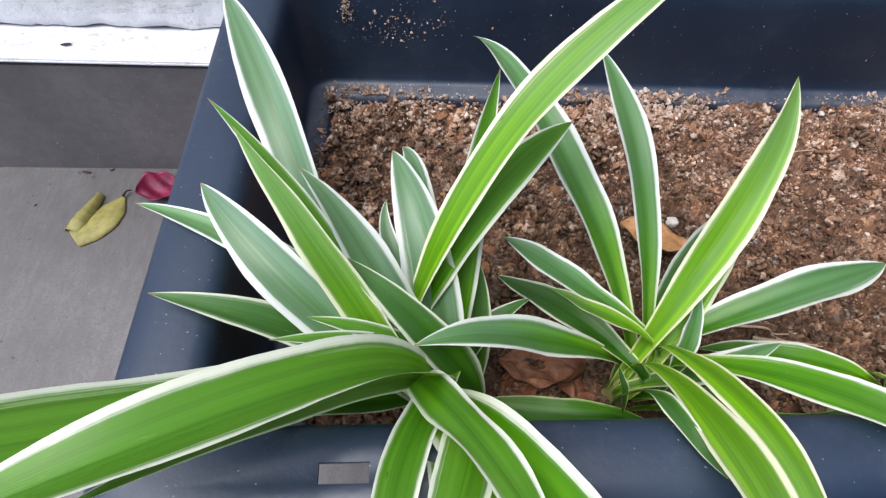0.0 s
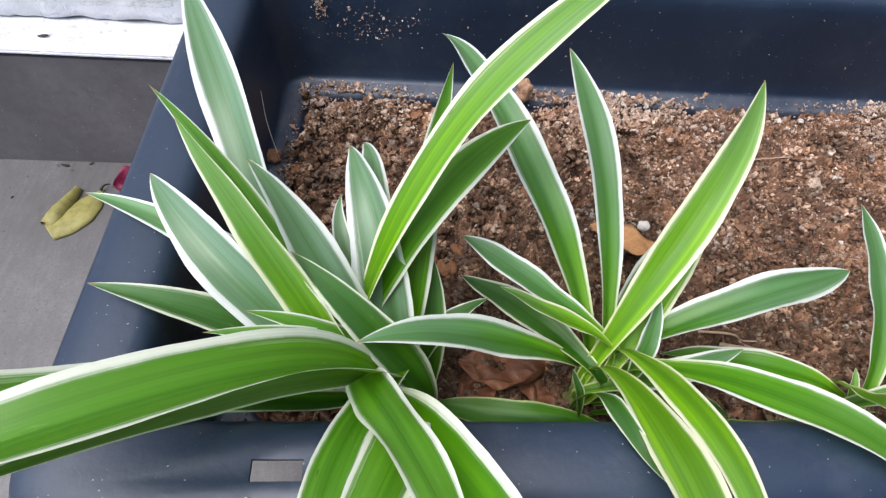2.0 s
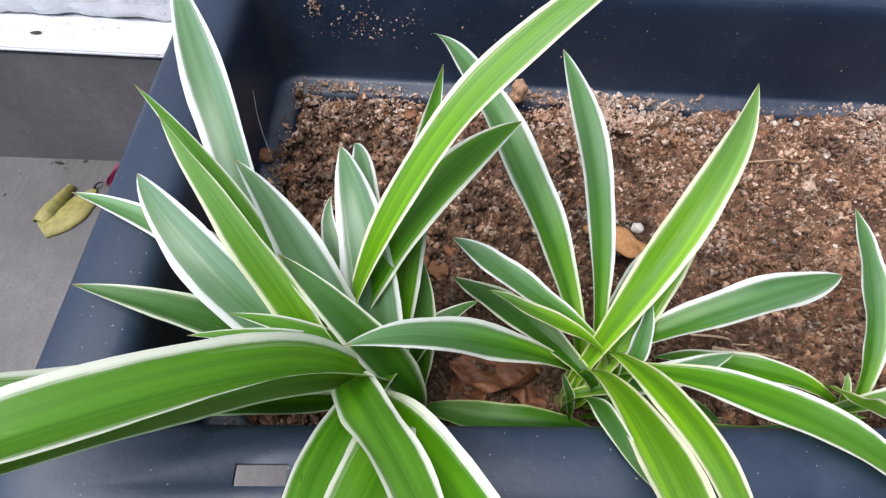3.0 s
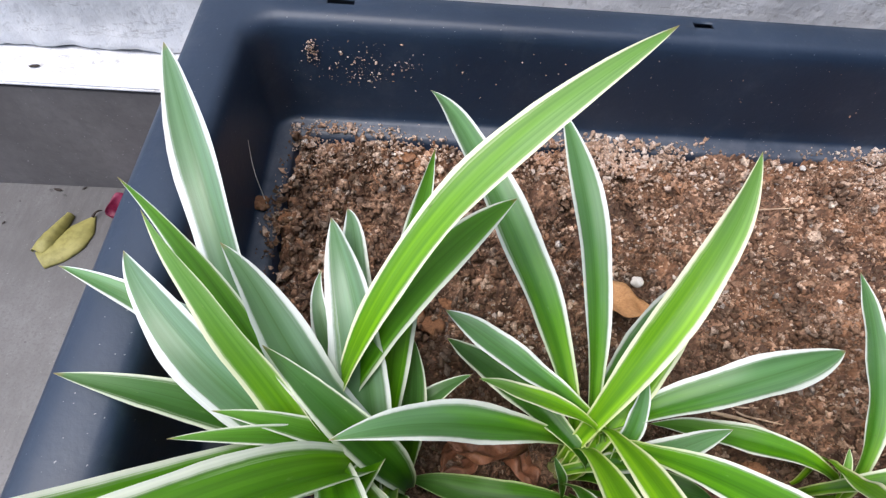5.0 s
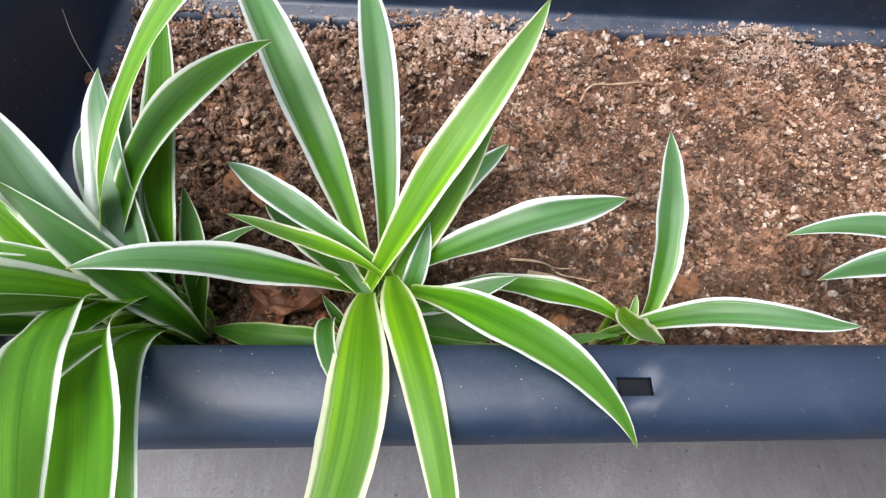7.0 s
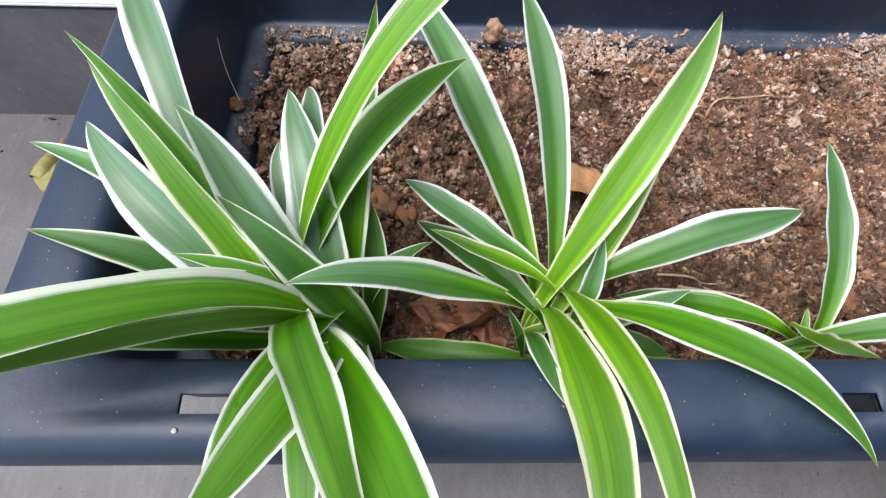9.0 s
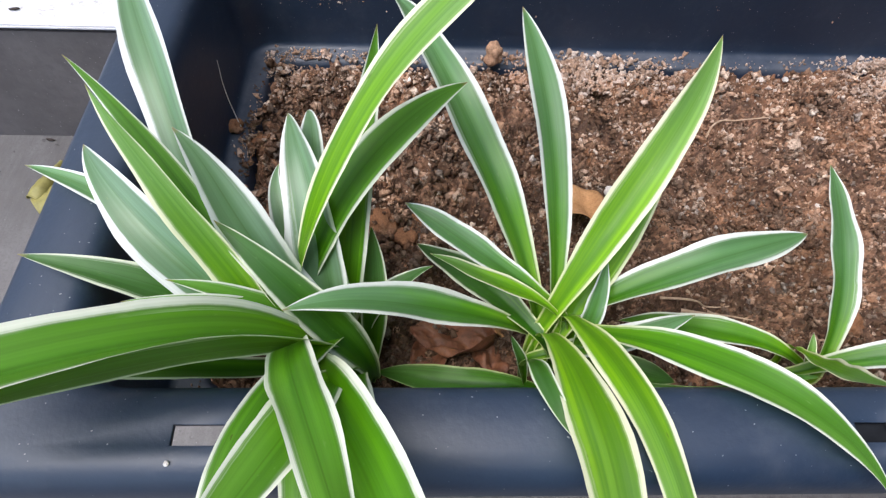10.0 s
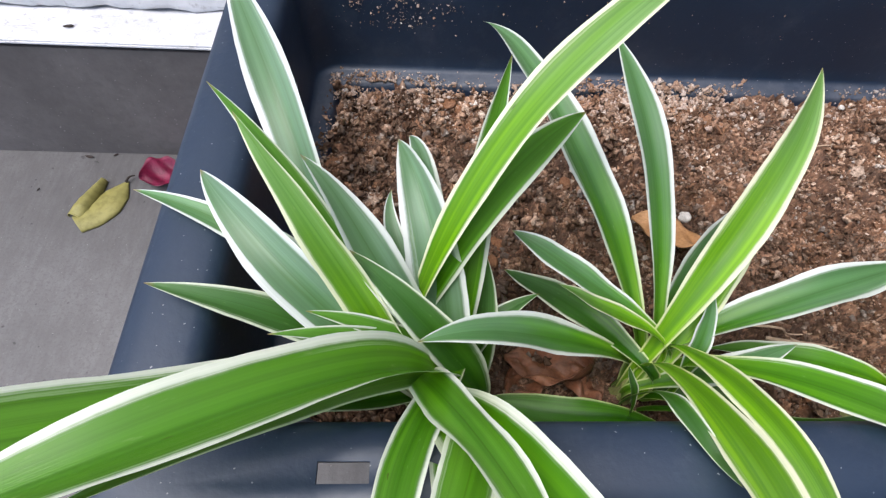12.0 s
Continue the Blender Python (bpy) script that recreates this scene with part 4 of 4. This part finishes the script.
def thread(name, points, radius, mat, parent=None, taper=0.4):
    """A tapered tube along a smooth line."""
    cu = bpy.data.curves.new(name, "CURVE")
    cu.dimensions, cu.bevel_depth, cu.bevel_resolution, cu.resolution_u = "3D", radius, 2, 6
    sp = cu.splines.new("BEZIER")
    sp.bezier_points.add(len(points) - 1)
    for k, (bp, co) in enumerate(zip(sp.bezier_points, points)):
        bp.co = co
        bp.handle_left_type = bp.handle_right_type = "AUTO"
        bp.radius = 1 - (1 - taper) * k / (len(points) - 1)
    cu.materials.append(mat)
    ob = new(name, cu)
    ob.parent = parent
    return ob


def stone(name, at, size, mat, seed, label, category, squash=0.75, rough=0.22):
    bm = bmesh.new()
    bmesh.ops.create_icosphere(bm, subdivisions=3, radius=1)
    for v in bm.verts:
        n = v.co.normalized()
        v.co = n * (1 + rough * noise.noise(n * 1.6 + Vector((seed, 0, 0))) + rough * 0.5 * noise.noise(n * 4 + Vector((0, seed, 0))))
        v.co.z *= squash
        v.co *= size
    ob = part(name, bm, mat, smooth=True)
    ob.location = at
    ob.rotation_euler = (0, 0, seed * 1.7)
    return tagged(ob, label, category)


def clod(at, size, mat, seed, label, tall=0.8):
    """A lump of soil: one knobbly surface, as of crumbs of several sizes pressed together."""
    rng = random.Random(seed)
    knobs = [(Vector((rng.gauss(0, 1), rng.gauss(0, 1), rng.gauss(0, 1))).normalized(), rng.uniform(0.18, 0.42)) for _ in range(44)]
    bm = bmesh.new()
    bmesh.ops.create_icosphere(bm, subdivisions=4, radius=1)
    for w in bm.verts:
        n = w.co.normalized()
        swell = max(r * math.sqrt(max(1 - ((n - k).length / (1.25 * r)) ** 2, 0)) for k, r in knobs)
        reach = 0.66 + 0.95 * swell + 0.10 * noise.noise(n * 2.0 + Vector((seed, 0, 0))) + 0.05 * noise.noise(n * 9.0 + Vector((0, seed, 0)))
        w.co = Vector((n.x * reach * size, n.y * reach * size, n.z * reach * size * tall))
    ob = part("soil_clod", bm, mat, smooth=True)
    ob.location = at
    return tagged(ob, label, "soil clod")


def on_soil(x, y, up=0.0):
    return (x, y, soil_height(x, y) + up)


# fallen leaf on the floor: two rolled lobes and a dark stalk
fallen = thing("fallen_leaf", (-0.232, 0.252, 0.0))
tagged(fallen, "dry olive-yellow curled fallen leaf lying on the concrete floor", "leaf")


def rolled(rows, turn, seed):
    """A dry blade curled about its length; rows: x, y, half width, height, within the leaf."""
    bm = bmesh.new()
    n, m, rings = 24, 14, []
    for i in range(n + 1):
        f = i / n * (len(rows) - 1)
        k = min(int(f), len(rows) - 2)
        q = f - k
        q = q * q * (3 - 2 * q) if k in (0, len(rows) - 2) else q
        x, y, w, h = (a + (b - a) * q for a, b in zip(rows[k], rows[k + 1]))
        dx, dy = rows[k + 1][0] - rows[k][0], rows[k + 1][1] - rows[k][1]
        size = math.hypot(dx, dy)
        sx, sy = dy / size, -dx / size
        ring = []
        for j in range(m + 1):
            a = radians(-turn + (turn + 95) * j / m)
            out = w * (1 + 0.05 * noise.noise((i * 0.4, j * 0.5, seed)))
            lift = h * (0.15 + 0.85 * math.cos(a)) + 0.0008 * noise.noise((i * 0.3, j * 0.4, seed + 3))
            ring.append(bm.verts.new((x + sx * out * math.sin(a), y + sy * out * math.sin(a), max(lift, 0.0004))))
        rings.append(ring)
    for a, b in zip(rings, rings[1:]):
        for j in range(m):
            bm.faces.new((a[j], a[j + 1], b[j + 1], b[j]))
    return bm


for name, rows, turn, seed in (
    ("blade", [(-0.0190, -0.0230, 0.0098, 0.006), (-0.0080, -0.0140, 0.0126, 0.006), (-0.0005, -0.0040, 0.0134, 0.006), (0.0050, 0.0100, 0.0104, 0.005), (0.0094, 0.0235, 0.0009, 0.002)], 80, 3.0),
    ("rolled_side", [(-0.0215, -0.0175, 0.0080, 0.008), (-0.0180, -0.0080, 0.0076, 0.011), (-0.0145, 0.0040, 0.0062, 0.010), (-0.0105, 0.0235, 0.0032, 0.006)], 110, 8.0),
):
    side = part(name, rolled(rows, turn, seed), DRY_OLIVE, fallen, smooth=True)
    curl = side.modifiers.new("thickness", "SOLIDIFY")
    curl.thickness, curl.offset = 0.0005, -1
thread("stalk", [(0.0085, 0.0215, 0.003), (0.0115, 0.0260, 0.005), (0.0145, 0.0290, 0.003)], 0.0012, DARK_STALK, fallen)

# magenta bract beside the planter
petal = part("fallen_petal", blade_mesh(0.037, 0.034, 0.8, 0.8, 2.0, 5, 0.0004), MAGENTA, smooth=True)
petal.matrix_world = pose(-0.1945, 0.2820, 0.004, 12, 10, 35)
tagged(petal, "crumpled magenta bougainvillea bract on the floor beside the planter", "petal")

# dark crumbs of litter on the kerb and the floor
for k, (x, y, z, l, a) in enumerate(((-0.2280, 0.3240, 0.1222, 0.0075, 12), (-0.2640, 0.3030, 0.0006, 0.0080, -8), (-0.2420, 0.3060, 0.0006, 0.0040, 40), (-0.2950, 0.2650, 0.0006, 0.0030, 70), (-0.1560, 0.1500, 0.0006, 0.0026, 20))):
    ob = part("litter_bit", blade_mesh(l, l * 0.35, 0.4, 0.6, 1.0, 40 + k, 0.0008, 4, 8), DARK_STALK, smooth=True)
    ob.matrix_world = pose(x, y, z + 0.0008, 0, 0, a)
    tagged(ob, "tiny dark bit of plant litter on the concrete", "litter")

# things on the soil
tagged(stone("white_pebble", on_soil(0.1886, 0.1503, 0.0030), 0.0038, PALE_STONE, 2.2, "", "", 0.9, 0.12), "tiny round white perlite ball on the soil", "pebble")
chip = part("dry_leaf_scrap", blade_mesh(0.040, 0.030, 0.5, 0.5, 1.0, 12), DRY_ORANGE, smooth=True)
chip.matrix_world = pose(0.1685, 0.132, on_soil(0.1685, 0.132)[2] + 0.0085, 20, 4, 150)
tagged(chip, "curled orange-brown dry leaf scrap on the soil", "leaf")
for k, (x, y, l, w, mat, a, tx) in enumerate(((0.093, 0.054, 0.042, 0.026, DRY_BROWN, 170, 15), (0.111, 0.047, 0.028, 0.018, DRY_BROWN, 115, 30), (0.083, 0.048, 0.026, 0.020, DRY_BROWN, 40, -12), (0.1176, 0.066, 0.018, 0.006, DRY_ORANGE, 120, 20))):
    ob = part("dry_leaf_scrap", blade_mesh(l, w, 0.9, 0.9, 1.0, 20 + k, crumple=0.34), mat, smooth=True)
    ob.matrix_world = pose(x, y, on_soil(x, y)[2] + 0.007, tx, 8, a)
    tagged(ob, "crumpled reddish-brown dry leaf scrap beneath the plants", "leaf")
clod((0.124, 0.2535, RIM - 0.0668), 0.0066, CLOD_CRUMBS, 4, "tan lump of crumbs standing on the back ledge", 1.35)
for k, (x, y, r) in enumerate(((0.0505, 0.2440, 0.0075), (0.0600, 0.2370, 0.0055), (0.2280, 0.0455, 0.0065), (0.2990, 0.0665, 0.0085), (0.1180, 0.1700, 0.0042), (0.0550, 0.1270, 0.0105), (0.0690, 0.1180, 0.0070), (0.0760, 0.1340, 0.0060), (0.1000, 0.1000, 0.0060), (-0.0210, 0.1840, 0.0060))):
    clod(on_soil(x, y, r * 0.2), r, RUST_CRUMBS, 11 + k, "orange-brown lump of soil on the bed", 0.6)
clod((-0.0345, 0.1910, RIM - 0.0715), 0.0055, RUST_CRUMBS, 31, "brown lump of soil on the side ledge", 0.8)
clod(on_soil(0.1270, 0.2045, 0.0020), 0.0058, CLOD_CRUMBS, 33, "pale pinkish lump of soil on the bed", 0.8)
for k, (x, y, r) in enumerate(((0.195, 0.262, 0.0030), (0.313, 0.143, 0.0020), (0.083, 0.170, 0.0022), (0.128, 0.187, 0.0024), (0.328, 0.249, 0.0020), (-0.018, 0.249, 0.0024), (0.189, 0.2635, 0.0026))):
    tagged(stone("pebble", on_soil(x, y, r * 0.3 + (0.004 if y > 0.245 else 0)), r, PALE_STONE, 7.7 + k, "", "", 0.7, 0.3), "small pale grit stone on the soil", "pebble")
tagged(stone("soil_clod", on_soil(0.429, 0.136, 0.000), 0.0085, ASH, 9.0, "", "", 0.35, 0.7), "flat ash-grey dusty clod on the soil", "soil clod")

tagged(stone("paint_fleck", (0.0009, -0.0117, RIM - 0.0004), 0.0009, PALE_STONE, 3.3, "", "", 0.5, 0.2), "tiny white paint fleck on the planter rim", "paint fleck")

# roots and a dry thread
for pts, r, label in (
    ([on_soil(0.2605, 0.198, 0.003), on_soil(0.266, 0.205, 0.005), on_soil(0.280, 0.208, 0.004), on_soil(0.302, 0.2075, 0.003)], 0.0008, "thin pale root lying on the soil"),
    ([on_soil(0.222, 0.089, 0.004), on_soil(0.231, 0.077, 0.005), on_soil(0.241, 0.071, 0.004), on_soil(0.250, 0.069, 0.003)], 0.0008, "thin tan root lying on the soil"),
    ([on_soil(0.205, 0.083, 0.003), on_soil(0.219, 0.079, 0.006), on_soil(0.234, 0.080, 0.005), on_soil(0.247, 0.077, 0.003)], 0.0008, "thin tan root lying on the soil"),
    ([on_soil(0.214, 0.075, 0.002), on_soil(0.232, 0.068, 0.004), on_soil(0.252, 0.061, 0.002)], 0.0012, "brown root half buried in the soil"),
    ([(-0.0310, 0.190, RIM - 0.0720), (-0.0325, 0.192, RIM - 0.0640), (-0.0355, 0.198, RIM - 0.0480), (-0.0372, 0.2065, RIM - 0.0350)], 0.00032, "fine dry thread of root standing against the planter wall"),
):
    tagged(thread("root", pts, r, THREAD if r < 0.0005 else ROOT), label, "root")

build_soil()
scatter_crumbs()
